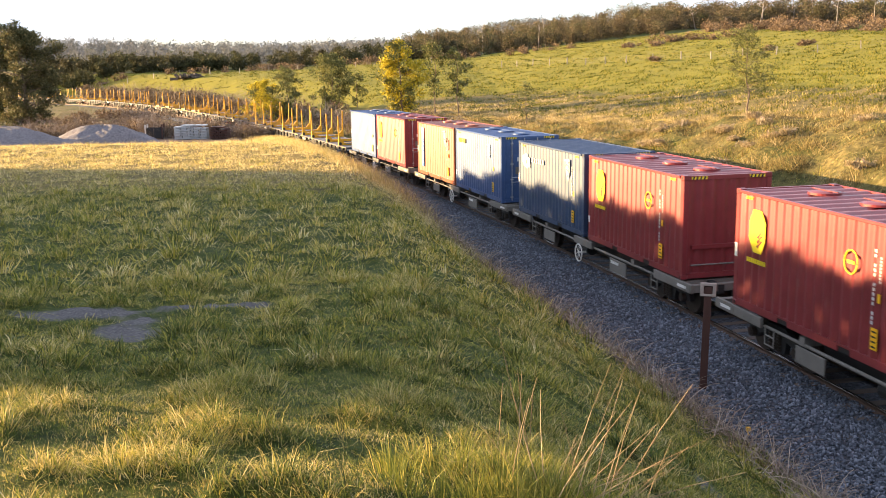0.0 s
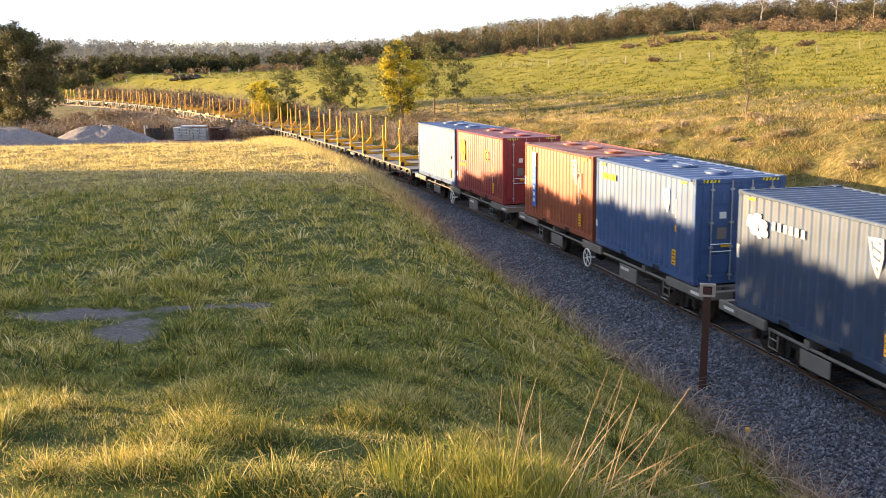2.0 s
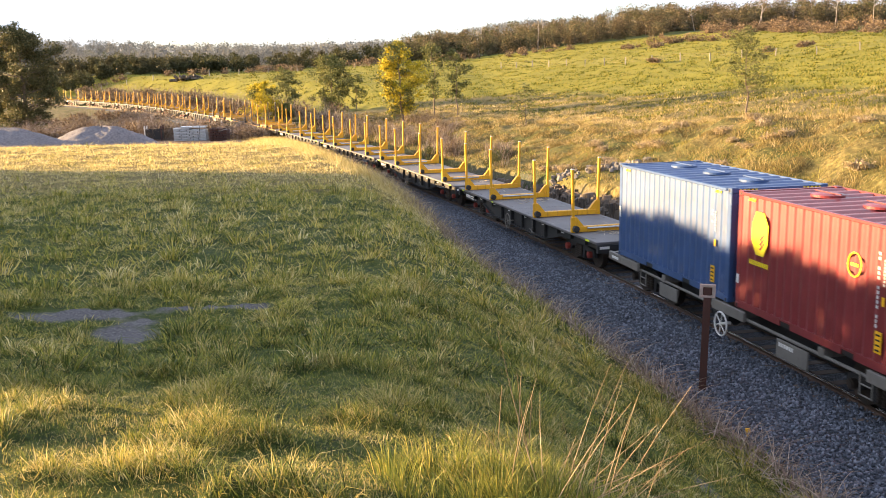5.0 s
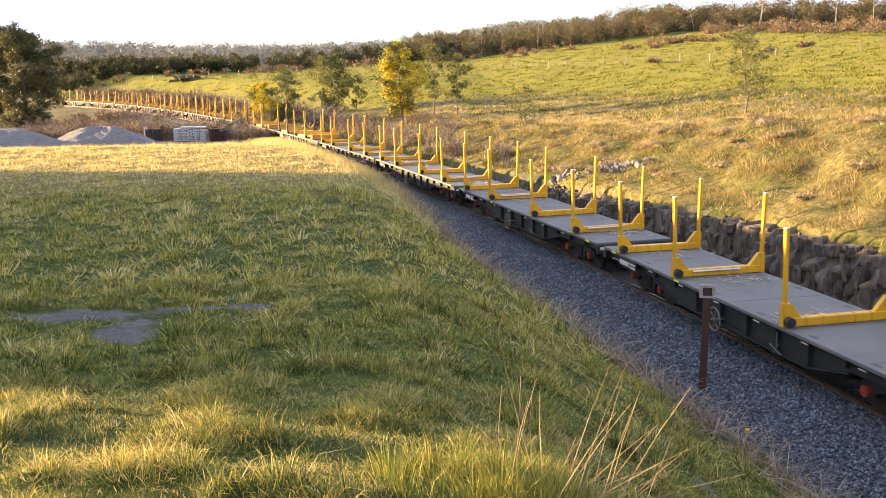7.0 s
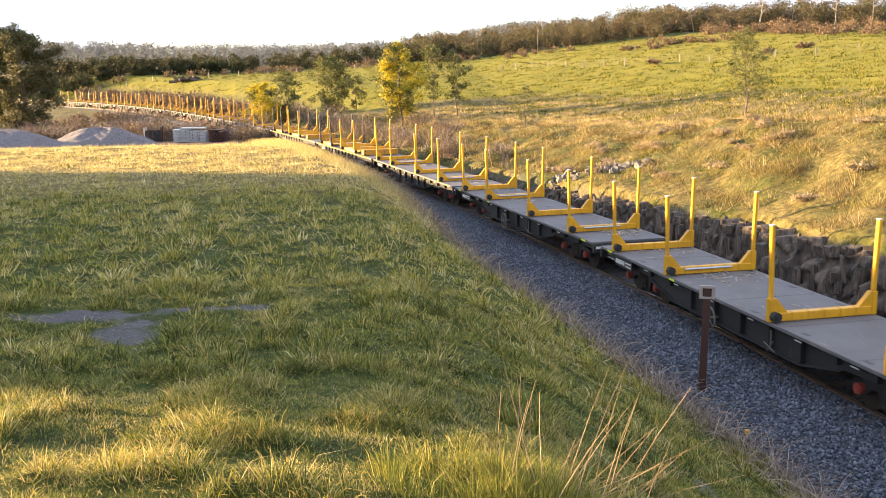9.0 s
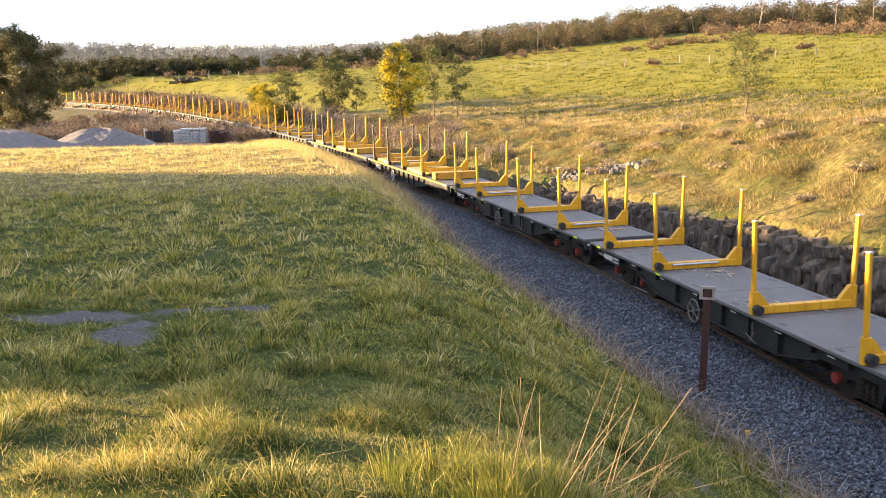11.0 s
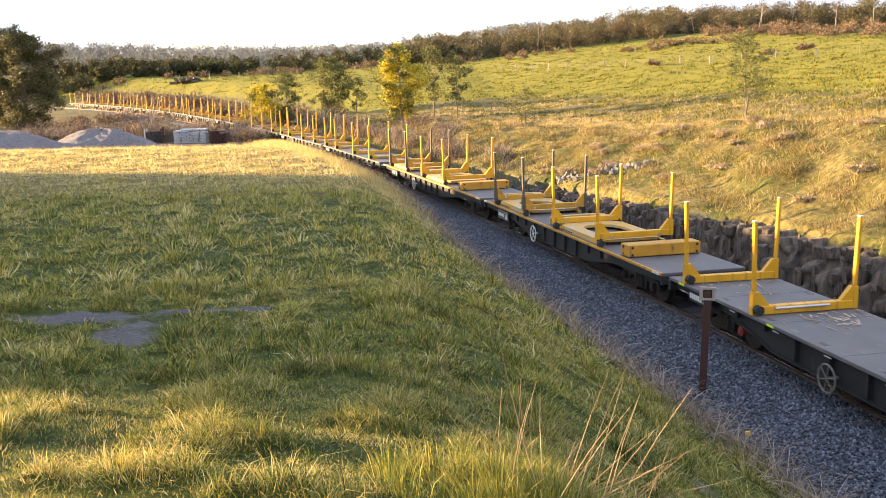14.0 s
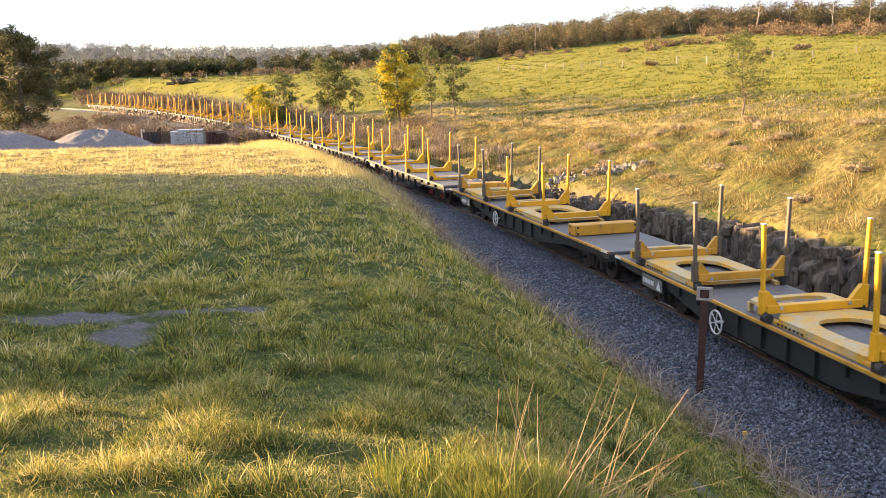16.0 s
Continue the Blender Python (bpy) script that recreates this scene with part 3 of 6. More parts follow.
        # hazard stripes on the end header
        if sx > 0:
            for y0 in (-hy + 0.2, hy - 0.62):
                bm = bmesh.new()
                box(bm, hx + 0.001, hx + 0.006, y0, y0 + 0.42, CH - 0.1, CH - 0.03)
                st = part("hazard_plate", bm, M_LEMON, root)
                bm = bmesh.new()
                for i in range(4):
                    prism_y(bm, [(y0 + 0.01 + i * 0.1, CH - 0.1), (y0 + 0.06 + i * 0.1, CH - 0.1), (y0 + 0.09 + i * 0.1, CH - 0.03), (y0 + 0.04 + i * 0.1, CH - 0.03)], hx + 0.007, hx + 0.010)
                part("hazard_stripes", bm, M_BLACK, st)
    # roof: cross ribs
    v, f = corrugated(CL - 0.30, CW - 0.06, 0.46 if hatches else 0.30, 0.05, 0.34)
    v = [(x, z - (CW - 0.06) / 2, CH - 0.026 - y) for x, y, z in v]
    part("roof", mesh_of("roof", v, np.array(f)[:, ::-1], mat), mat, root)
    for i in range(hatches):
        x = (i - (hatches - 1) / 2) * 1.75
        bm = bmesh.new()
        cyl(bm, (x, 0.1, CH - 0.03), (x, 0.1, CH + 0.02), 0.34, 24)
        cyl(bm, (x, 0.1, CH + 0.02), (x, 0.1, CH + 0.045), 0.30, 24, 0.2)
        h_ = part("roof_hatch", bm, mat, root, "round loading hatch lid")
        bm = bmesh.new()
        box(bm, x - 0.45, x + 0.45, 0.08, 0.12, CH + 0.045, CH + 0.065)
        part("hatch_bar", bm, mat, h_)
    # near-side top hazard flashes and slots
    for x0 in (-hx + 0.42, hx - 0.72):
        bm = bmesh.new()
        for i in range(3):
            prism(bm, [(x0 + i * 0.1, CH - 0.17), (x0 + 0.06 + i * 0.1, CH - 0.17), (x0 + 0.1 + i * 0.1, CH - 0.11), (x0 + 0.04 + i * 0.1, CH - 0.11)], -hy - 0.012, -hy - 0.006)
        part("hazard_flash", bm, M_LEMON, root)
    return root


def yellow_logo(root, x, z, s=1.0):
    """A yellow plate of eight sides with slanting bars, and a row of bars under it."""
    bm = bmesh.new()
    pts = [(x + s * px, z + s * pz) for px, pz in ((-0.17, 0.50), (0.17, 0.50), (0.36, 0.22), (0.36, -0.2), (0.2, -0.52), (-0.14, -0.52), (-0.34, -0.2), (-0.34, 0.2))]
    prism(bm, pts, -CW / 2 - 0.012, -CW / 2 - 0.003)
    lg = part("emblem", bm, M_LEMON, root, "yellow eight-sided emblem")
    for i in range(3):
        bm = bmesh.new()
        zz = z - 0.06 - 0.1 * i
        prism(bm, [(x + 0.0, zz - 0.06), (x + 0.06, zz - 0.10), (x + 0.24 * s, zz + 0.06), (x + 0.24 * s, zz + 0.11)], -CW / 2 - 0.016, -CW / 2 - 0.012)
        part("emblem_bar", bm, M_RED, lg)
    bars(root, "lettering", M_LEMON, x - 0.42 * s, z - 0.78 * s, 9, 0.06 * s, 0.11 * s, 0.095 * s, jitter=0.0)


def shield(root, pts, mat):
    """A white-rimmed shield with slanting white bars on the container's own colour."""
    y = -CW / 2
    bm = bmesh.new()
    prism(bm, pts, y - 0.010, y - 0.003)
    sh = part("shield", bm, M_SIGNW, root, "white-rimmed shield emblem")
    cx, cz = sum(p[0] for p in pts) / len(pts), sum(p[1] for p in pts) / len(pts)
    bm = bmesh.new()
    prism(bm, [(cx + (x - cx) * 0.78, cz + (z - cz) * 0.8) for x, z in pts], y - 0.014, y - 0.011)
    part("shield_field", bm, mat, sh)
    for k in range(3):
        bm = bmesh.new()
        zz = cz + 0.16 - 0.15 * k
        prism(bm, [(cx - 0.09, zz), (cx - 0.08, zz + 0.09), (cx + 0.09, zz + 0.02), (cx + 0.08, zz - 0.07)], y - 0.018, y - 0.015)
        part("shield_bar", bm, M_SIGNW, sh)


def markings(root, code_x, cells, mat=None):
    """Number columns, small plates and stickers near the front end of the near side."""
    mat = mat or M_SIGNW
    bars(root, "number_column", mat, code_x, 2.05, cells, 0.045, 0.055, 0.085, True, jitter=0.12)
    bars(root, "number_column", mat, code_x + 0.16, 1.95, 8, 0.03, 0.04, 0.06, True)
    st = decal(root, "sticker", M_SIGNY, code_x + 0.02, code_x + 0.20, 0.33, 0.72, label="yellow caution sticker")
    bars(st, "sticker_bars", M_BLACK, code_x + 0.05, 0.64, 4, 0.12, 0.03, 0.09, True, y=-CW / 2 - 0.011)
    decal(root, "small_plate", M_SIGNY, code_x + 0.14, code_x + 0.21, 1.18, 1.34)


def end_stickers(root, doors):
    """Stickers on the end that faces the front of the train."""
    x = CL / 2 + (0.006 if doors else 0.002)

    def plate(name, mat, y0, y1, z0, z1, label=""):
        bm = bmesh.new()
        box(bm, x - 0.006, x + 0.006, y0, y1, z0, z1)
        return part(name, bm, mat, root, label)
    if doors:
        pl = plate("sticker", M_SIGNY, 0.02, 0.34, 1.08, 1.52, "yellow caution sticker")
        bm = bmesh.new()
        for i in range(4):
            box(bm, x + 0.006, x + 0.010, 0.06, 0.30, 1.14 + i * 0.095, 1.17 + i * 0.095)
        part("sticker_bars", bm, M_BLACK, pl)
        bm = bmesh.new()
        prism_y(bm, [(0.05, 1.62), (0.33, 1.62), (0.19, 1.90)], x, x + 0.006)
        part("warning_triangle", bm, M_SIGNY, root, "yellow warning triangle")
        plate("plate", M_SIGNW, -0.55, -0.38, 1.62, 1.78)
        plate("plate", M_GREYFR, -0.62, -0.36, 1.12, 1.40)
        plate("plate", M_SIGNY, -0.5, -0.24, 0.92, 1.0)
    else:
        pl = plate("sticker", M_SIGNY, 0.30, 0.62, 1.05, 1.55, "yellow caution sticker")
        bm = bmesh.new()
        for i in range(4):
            box(bm, x + 0.006, x + 0.010, 0.34, 0.58, 1.11 + i * 0.1, 1.15 + i * 0.1)
        part("sticker_bars", bm, M_BLACK, pl)
        bm = bmesh.new()
        box(bm, x - 0.02, x + 0.02, -0.95, 0.95, 0.76, 0.86)
        part("end_rail", bm, M_RED, root)
        bm = bmesh.new()
        cyl(bm, (x + 0.03, -0.98, 0.36), (x + 0.03, 0.98, 0.36), 0.02, 6)
        part("end_bar", bm, M_GREYFR, root)


# ---- wagons ----
def wheelset(parent, x, spin):
    bm = bmesh.new()
    for sy in (-1, 1):
        y = sy * 0.5335
        cyl(bm, (0, y - 0.065, 0), (0, y + 0.065, 0), 0.42, 24)
        cyl(bm, (0, y - sy * 0.065, 0), (0, y - sy * 0.095, 0), 0.45, 24)
    cyl(bm, (0, -0.85, 0), (0, 0.85, 0), 0.075, 10)
    for k in range(5):
        a = 6.2832 * k / 5
        for sy in (-1, 1):
            cyl(bm, (0.27 * math.cos(a), sy * 0.59, 0.27 * math.sin(a)), (0.27 * math.cos(a), sy * 0.603, 0.27 * math.sin(a)), 0.05, 6)
    ob = part("wheelset", bm, M_WHEEL, parent)
    ob.matrix_basis = pose(x, 0, 0.42)
    return ob


def bogie_frame(parent, xc, cap):
    """Cast side frames with springs, a bolster and axle caps."""
    for sy in (-1, 1):
        bm = bmesh.new()
        y0, y1 = sorted((sy * 0.70, sy * 0.82))
        prism(bm, [(xc - 1.15, 0.36), (xc - 1.1, 0.58), (xc - 0.6, 0.64), (xc - 0.34, 0.78), (xc + 0.34, 0.78), (xc + 0.6, 0.64), (xc + 1.1, 0.58), (xc + 1.15, 0.36), (xc + 0.72, 0.34), (xc + 0.62, 0.46), (xc + 0.42, 0.5), (xc + 0.34, 0.22), (xc - 0.34, 0.22), (xc - 0.42, 0.5), (xc - 0.62, 0.46), (xc - 0.72, 0.34)], y0, y1)
        fr = part("bogie_side_frame", bm, M_UNDER, parent)
        for dx in (-0.16, 0.0, 0.16):
            bm = bmesh.new()
            for k in range(5):
                z = 0.27 + k * 0.07
                cyl(bm, (xc + dx, sy * 0.84, z), (xc + dx, sy * 0.84, z + 0.035), 0.065, 10)
                cyl(bm, (xc + dx, sy * 0.84, z + 0.035), (xc + dx, sy * 0.84, z + 0.07), 0.045, 8)
            part("spring", bm, M_WHEEL, fr)
        for dx in (-0.88, 0.88):
            bm = bmesh.new()
            cyl(bm, (xc + dx, sy * 0.80, 0.42), (xc + dx, sy * 0.93, 0.42), 0.11, 12)
            cyl(bm, (xc + dx, sy * 0.93, 0.42), (xc + dx, sy * 0.95, 0.42), 0.07, 8)
            part("axle_cap", bm, cap, fr)
    bm = bmesh.new()
    box(bm, xc - 0.2, xc + 0.2, -0.75, 0.75, 0.5, 0.74)
    part("bogie_bolster", bm, M_UNDER, parent)


def handwheel(parent, x, y, z, mat=None):
    mat = mat or M_WHITE
    bm = bmesh.new()
    n, R, r = 24, 0.27, 0.02
    ring = []
    for i in range(n):
        a = 6.2832 * i / n
        ring.append([bm.verts.new((x + (R + r * math.cos(q)) * math.cos(a), y + r * math.sin(q), z + (R + r * math.cos(q)) * math.sin(a))) for q in np.linspace(0, 6.2832, 7)[:-1]])
    for i in range(n):
        for k in range(6):
            bm.faces.new((ring[i][k], ring[(i + 1) % n][k], ring[(i + 1) % n][(k + 1) % 6], ring[i][(k + 1) % 6]))
    for k in range(6):
        a = 6.2832 * k / 6 + 0.3
        cyl(bm, (x, y, z), (x + R * math.cos(a), y, z + R * math.sin(a)), 0.013, 6)
    cyl(bm, (x, y - 0.02, z), (x, y + 0.25, z), 0.035, 8)
    part("brake_wheel", bm, mat, parent, "spoked hand brake wheel")


def coupler(parent, L):
    for sx in (-1, 1):
        bm = bmesh.new()
        box(bm, sx * L / 2 - 0.1, sx * L / 2 + 0.32 * sx + 0.1, -0.1, 0.1, 0.62, 0.82)
        box(bm, sx * L / 2 + sx * 0.25 - 0.12, sx * L / 2 + sx * 0.25 + 0.12, -0.17, 0.17, 0.56, 0.88)
        part("coupler", bm, M_UNDER, parent, bevel=0.015)
        bm = bmesh.new()
        for i in range(6):
            a, b_ = i / 6, (i + 1) / 6
            f_ = lambda u: (sx * (L / 2 + 0.35 * u), 0.35, 0.6 - 0.35 * math.sin(math.pi * u * 0.5))
            cyl(bm, f_(a), f_(b_), 0.025, 6)
        part("brake_hose", bm, M_RUBBER, parent)


def container_wagon(L=13.7):
    root = new("container_wagon")
    tagged(root, "dusty grey skeletal container wagon with white hand brake wheel", "wagon", "wagons of the train")
    wsets = []
    bm = bmesh.new()
    for sy in (-1, 1):
        prism(bm, [(-L / 2, 0.72), (-L / 2, 0.94), (L / 2, 0.94), (L / 2, 0.72), (4.2, 0.66), (3.0, 0.42), (-3.0, 0.42), (-4.2, 0.66)], sy * 0.42 - 0.08, sy * 0.42 + 0.08)
    part("centre_sill", bm, M_UNDER, root)
    for sy in (-1, 1):
        for x0, x1 in ((-L / 2, -L / 2 + 2.0), (L / 2 - 2.0, L / 2), (-0.7, 0.7)):
            bm = bmesh.new()
            box(bm, x0, x1, sy * 1.2 - 0.04, sy * 1.2 + 0.04, 0.76, 0.98)
            part("side_bracket", bm, M_GREYFR, root, "dusty grey side frame", bevel=0.01)
        bm = bmesh.new()
        cyl(bm, (-L / 2 + 2.0, sy * 1.12, 0.80), (L / 2 - 2.0, sy * 1.12, 0.80), 0.035, 8)
        part("side_tube", bm, M_GREYFR, root)
    for x in (-L / 2 + 0.1, -6.2, -3.4, -0.35, 0.35, 3.4, 6.2, L / 2 - 0.1):
        bm = bmesh.new()
        box(bm, x - 0.09, x + 0.09, -1.16, 1.16, 0.78, 0.96)
        part("cross_bearer", bm, M_GREYFR, root)
    for x in (-4.9, 4.9):
        bogie_frame(root, x, M_WHEEL)
        wsets += [wheelset(root, x - 0.88, True), wheelset(root, x + 0.88, True)]
    handwheel(root, -0.15, -1.30, 0.52)
    bm = bmesh.new()
    box(bm, 1.9, 3.0, -1.17, -1.13, 0.36, 0.74)
    bd = part("number_board", bm, M_GREYFR, root, "grey hanging number board", bevel=0.008)
    bars(bd, "board_bars", M_WHITE, 2.0, 0.6, 6, 0.06, 0.08, 0.09, y=-1.172)
    bm = bmesh.new()
    box(bm, -3.6, -2.6, -1.17, -1.13, 0.40, 0.74)
    part("side_panel", bm, M_GREYFR, root, bevel=0.008)
    for x in (-L / 2 + 0.25, L / 2 - 0.7):
        bm = bmesh.new()
        box(bm, x, x + 0.45, -1.248, -1.238, 0.83, 0.90)
        part("reflector", bm, M_WHITE, root, "white reflector strip")
    for x in (-L / 2 + 2.15, L / 2 - 2.2):
        bm = bmesh.new()
        for dx in (0, 0.34):
            cyl(bm, (x + dx, -1.2, 0.85), (x + dx, -1.2, 0.45), 0.016, 6)
        cyl(bm, (x, -1.2, 0.46), (x + 0.34, -1.2, 0.46), 0.016, 6)
        cyl(bm, (x, -1.2, 0.66), (x + 0.34, -1.2, 0.66), 0.016, 6)
        part("step", bm, M_GREYFR, root)
    bm = bmesh.new()
    cyl(bm, (-1.6, -0.55, 0.45), (-0.8, -0.55, 0.45), 0.19, 14)
    part("air_tank", bm, M_UNDER, root)
    coupler(root, L)
    return root, wsets


def bolster(parent, x, mat, z=1.06, winch=True, h=2.02, straps=5, metal=True, stake_mat=None):
    """A cross beam with two stakes, corner gussets, webbing straps and a strap winch."""
    bm = bmesh.new()
    box(bm, x - 0.09, x + 0.09, -1.13, 1.13, z + 0.01, z + 0.19)
    bo = part("log_bolster", bm, mat, parent, bevel=0.012)
    for sy in (-1, 1):
        bm = bmesh.new()
        lean = 0.05
        ya = sy * 1.20
        for k in range(1):
            vs = box(bm, x - 0.075, x + 0.075, ya - 0.06, ya + 0.06, z, z + 0.5)
            vs2 = box(bm, x - 0.046, x + 0.046, ya - 0.04, ya + 0.04, z + 0.5, z + h)
            for v_ in vs2:
                v_.co.y += sy * lean * (v_.co.z - z - 0.5) / h
        st = part("stake", bm, stake_mat or mat, bo, bevel=0.01)
        bm = bmesh.new()
        prism_y(bm, [(ya, z + 0.19), (ya, z + 0.5), (sy * 1.10, z + 0.5), (sy * 0.84, z + 0.19)], x - 0.06, x + 0.06)
        part("gusset", bm, mat, bo)
        bm = bmesh.new()
        box(bm, x - 0.049, x + 0.049, ya - 0.043 + sy * lean * 0.76, ya + 0.043 + sy * lean * 0.76, z + h - 0.005, z + h + 0.02)
        part("stake_cap", bm, M_WHITE, bo, "pale worn cap")
    for k in range(straps):
        y = -0.75 + k * 1.5 / max(1, straps - 1)
        bm = bmesh.new()
        box(bm, x - 0.096, x + 0.096, y - 0.012, y + 0.012, z + 0.012, z + 0.196)
        part("strap", bm, M_YELLOW_OLD, bo)
    if winch:
        bm = bmesh.new()
        cyl(bm, (x + 0.08, -1.16, z + 0.13), (x + 0.22, -1.16, z + 0.13), 0.105, 14)
        cyl(bm, (x + 0.22, -1.16, z + 0.13), (x + 0.25, -1.16, z + 0.13), 0.05, 8)
        part("strap_winch", bm, M_RUBBER, bo, "black strap winch")
        if metal:
            bm = bmesh.new()
            cyl(bm, (x + 0.11, -0.75, z + 0.14), (x + 0.11, 0.55, z + 0.14), 0.028, 8)
            part("winch_bar", bm, M_SILVER, bo, "silver bar")
    return bo


def litter(parent, spots, seed, z):
    """Bark and splinters lying on a deck, in one piece."""
    rng = random.Random(seed)
    bm = bmesh.new()
    for cx, cy, n, spread in spots:
        for _ in range(n):
            l, a = rng.uniform(0.05, 0.32), rng.uniform(-0.5, 0.5) + rng.choice((0, 0, 1.57))
            box(bm, -l / 2, l / 2, -0.009, 0.009, 0, 0.012, pose(cx + rng.gauss(0, spread), max(-1.15, min(1.15, cy + rng.gauss(0, spread))), z + rng.uniform(0, 0.02), 0, rng.uniform(-6, 6), math.degrees(a)))
    ob = part("bark_litter", bm, M_STRAW, parent, "pale bark splinters")
    ob["kind"] = "stuff"


def log_wagon(L, places, label, seed=1):
    """A flat wagon for logs; places: the bolsters from the middle, in metres forward."""
    root = new("log_wagon")
    tagged(root, label, "wagon", "wagons of the train")
    W2 = 1.24
    bm = bmesh.new()
    box(bm, -L / 2, L / 2, -W2, W2, 0.98, 1.06)
    part("deck", bm, M_DECK, root, "worn grey steel deck", bevel=0.012)
    # deck pockets and plate seams: flat black plates, the pockets' shade in their colour
    bm = bmesh.new()
    rng = random.Random(seed)
    for x in np.arange(-L / 2 + 0.7, L / 2 - 0.5, 1.9):
        for y in (-1.05, 1.05):
            box(bm, x - 0.12, x + 0.12, y - 0.05, y + 0.05, 1.058, 1.063)
    for x in np.arange(-L / 2 + 2.4, L / 2 - 1, 2.4):
        box(bm, x - 0.006, x + 0.006, -W2 + 0.05, W2 - 0.05, 1.058, 1.0625)
    tagged(part("deck_pockets", bm, M_BLACK, root), kind="stuff")
    for sy in (-1, 1):
        bm = bmesh.new()
        y0, y1 = sorted((sy * 1.06, sy * 1.00))
        prism(bm, [(-L / 2, 0.80), (-L / 2, 0.98), (L / 2, 0.98), (L / 2, 0.80), (4.1, 0.72), (2.8, 0.44), (-2.8, 0.44), (-4.1, 0.72)], y0, y1)
        sill = part("side_sill", bm, M_UNDER, root)
        for x in np.arange(-L / 2 + 1.0, L / 2 - 0.8, 1.15):
            bm = bmesh.new()
            box(bm, x - 0.03, x + 0.03, 1.06 if sy > 0 else -1.17, 1.17 if sy > 0 else -1.06, 0.47 if abs(x) < 2.9 else 0.80, 0.979)
            part("sill_rib", bm, M_UNDER, sill)
        bm = bmesh.new()
        prism(bm, [(-4.1, 0.70), (-2.8, 0.42), (2.8, 0.42), (4.1, 0.70), (4.1, 0.73), (2.8, 0.45), (-2.8, 0.45), (-4.1, 0.73)], sy * 0.98, sy * 1.16)
        part("bottom_flange", bm, M_UNDER, sill)
    for sx in (-1, 1):
        bm = bmesh.new()
        box(bm, sx * L / 2 - 0.06, sx * L / 2 + 0.06, -W2 + 0.01, W2 - 0.01, 0.72, 0.975)
        part("end_beam", bm, M_UNDER, root, bevel=0.01)
        bm = bmesh.new()
        x0, x1 = sorted((sx * (L / 2 - 0.55), sx * (L / 2 - 0.85)))
        box(bm, x0, x1, -W2 - 0.006, -W2 + 0.006, 0.985, 1.045)
        part("marker", bm, M_REFL, root, "yellow-green reflective marker")
        for yc in (-W2 + 0.24, W2 - 0.24):
            bm = bmesh.new()
            box(bm, sx * (L / 2 + 0.064) - 0.006, sx * (L / 2 + 0.064) + 0.006, yc - 0.16, yc + 0.16, 0.85, 0.93)
            part("end_reflector", bm, M_WHITE, root, "white reflector strip")
    # number board hung at the rear end
    bm = bmesh.new()
    box(bm, -L / 2 + 1.15, -L / 2 + 2.3, -W2 - 0.012, -W2 + 0.012, 0.72, 0.975)
    bd = part("number_board", bm, M_BOARD, root, "black number board with white marks")
    bars(bd, "board_bars", M_WHITE, -L / 2 + 1.2, 0.79, 6, 0.075, 0.13, 0.105, y=-W2 - 0.014)
    bm = bmesh.new()
    for k in range(2):
        for i in range(5):
            box(bm, -L / 2 + 1.88 + i * 0.075, -L / 2 + 1.93 + i * 0.075, -W2 - 0.02, -W2 - 0.012, 0.78 + k * 0.09, 0.83 + k * 0.09)
    part("board_bars", bm, M_WHITE, bd)
    for i, x in enumerate(np.linspace(-L * 0.3, L * 0.3, 6)):
        bm = bmesh.new()
        box(bm, x, x + 0.22, -1.182, -1.172, 0.90, 0.925)
        part("reflector", bm, M_WHITE, root, "white reflector strip")
    bm = bmesh.new()
    box(bm, -0.13 - L * 0.18, 0.13 - L * 0.18, -W2 - 0.008, -W2 + 0.002, 0.99, 1.04)
    part("marker", bm, M_REFL, root, "yellow-green reflective marker")
    # brake rigging seen from the side
    bm = bmesh.new()
    cyl(bm, (L * 0.13, -1.25, 0.92), (L * 0.13, -1.25, 0.52), 0.014, 6)
    cyl(bm, (L * 0.13 - 0.22, -1.27, 0.62), (L * 0.13 + 0.2, -1.27, 0.5), 0.012, 6)
    cyl(bm, (L * 0.13 - 0.1, -1.27, 0.45), (L * 0.13 + 0.12, -1.27, 0.72), 0.012, 6)
    part("brake_lever", bm, M_GREYFR, root, "grey brake levers")
    handwheel(root, -L * 0.04, -1.30, 0.56, M_GREYFR)
    wsets = []
    for x in (-L / 2 + 2.2, L / 2 - 2.2):
        bogie_frame(root, x, M_REDCAP)
        wsets += [wheelset(root, x - 0.88, True), wheelset(root, x + 0.88, True)]
    coupler(root, L)
    for i, x in enumerate(places):
        bolster(root, x, M_YELLOW, winch=True, metal=(i % 2 == 0))
    litter(root, [(places[0] + 0.5, 0.3, 70, 0.35), (places[1] - 0.6, -0.3, 26, 0.4), (places[2] + 0.7, 0.2, 40, 0.4), (places[3] + 0.4, 0.0, 30, 0.5)], seed, 1.064)
    return root, wsets


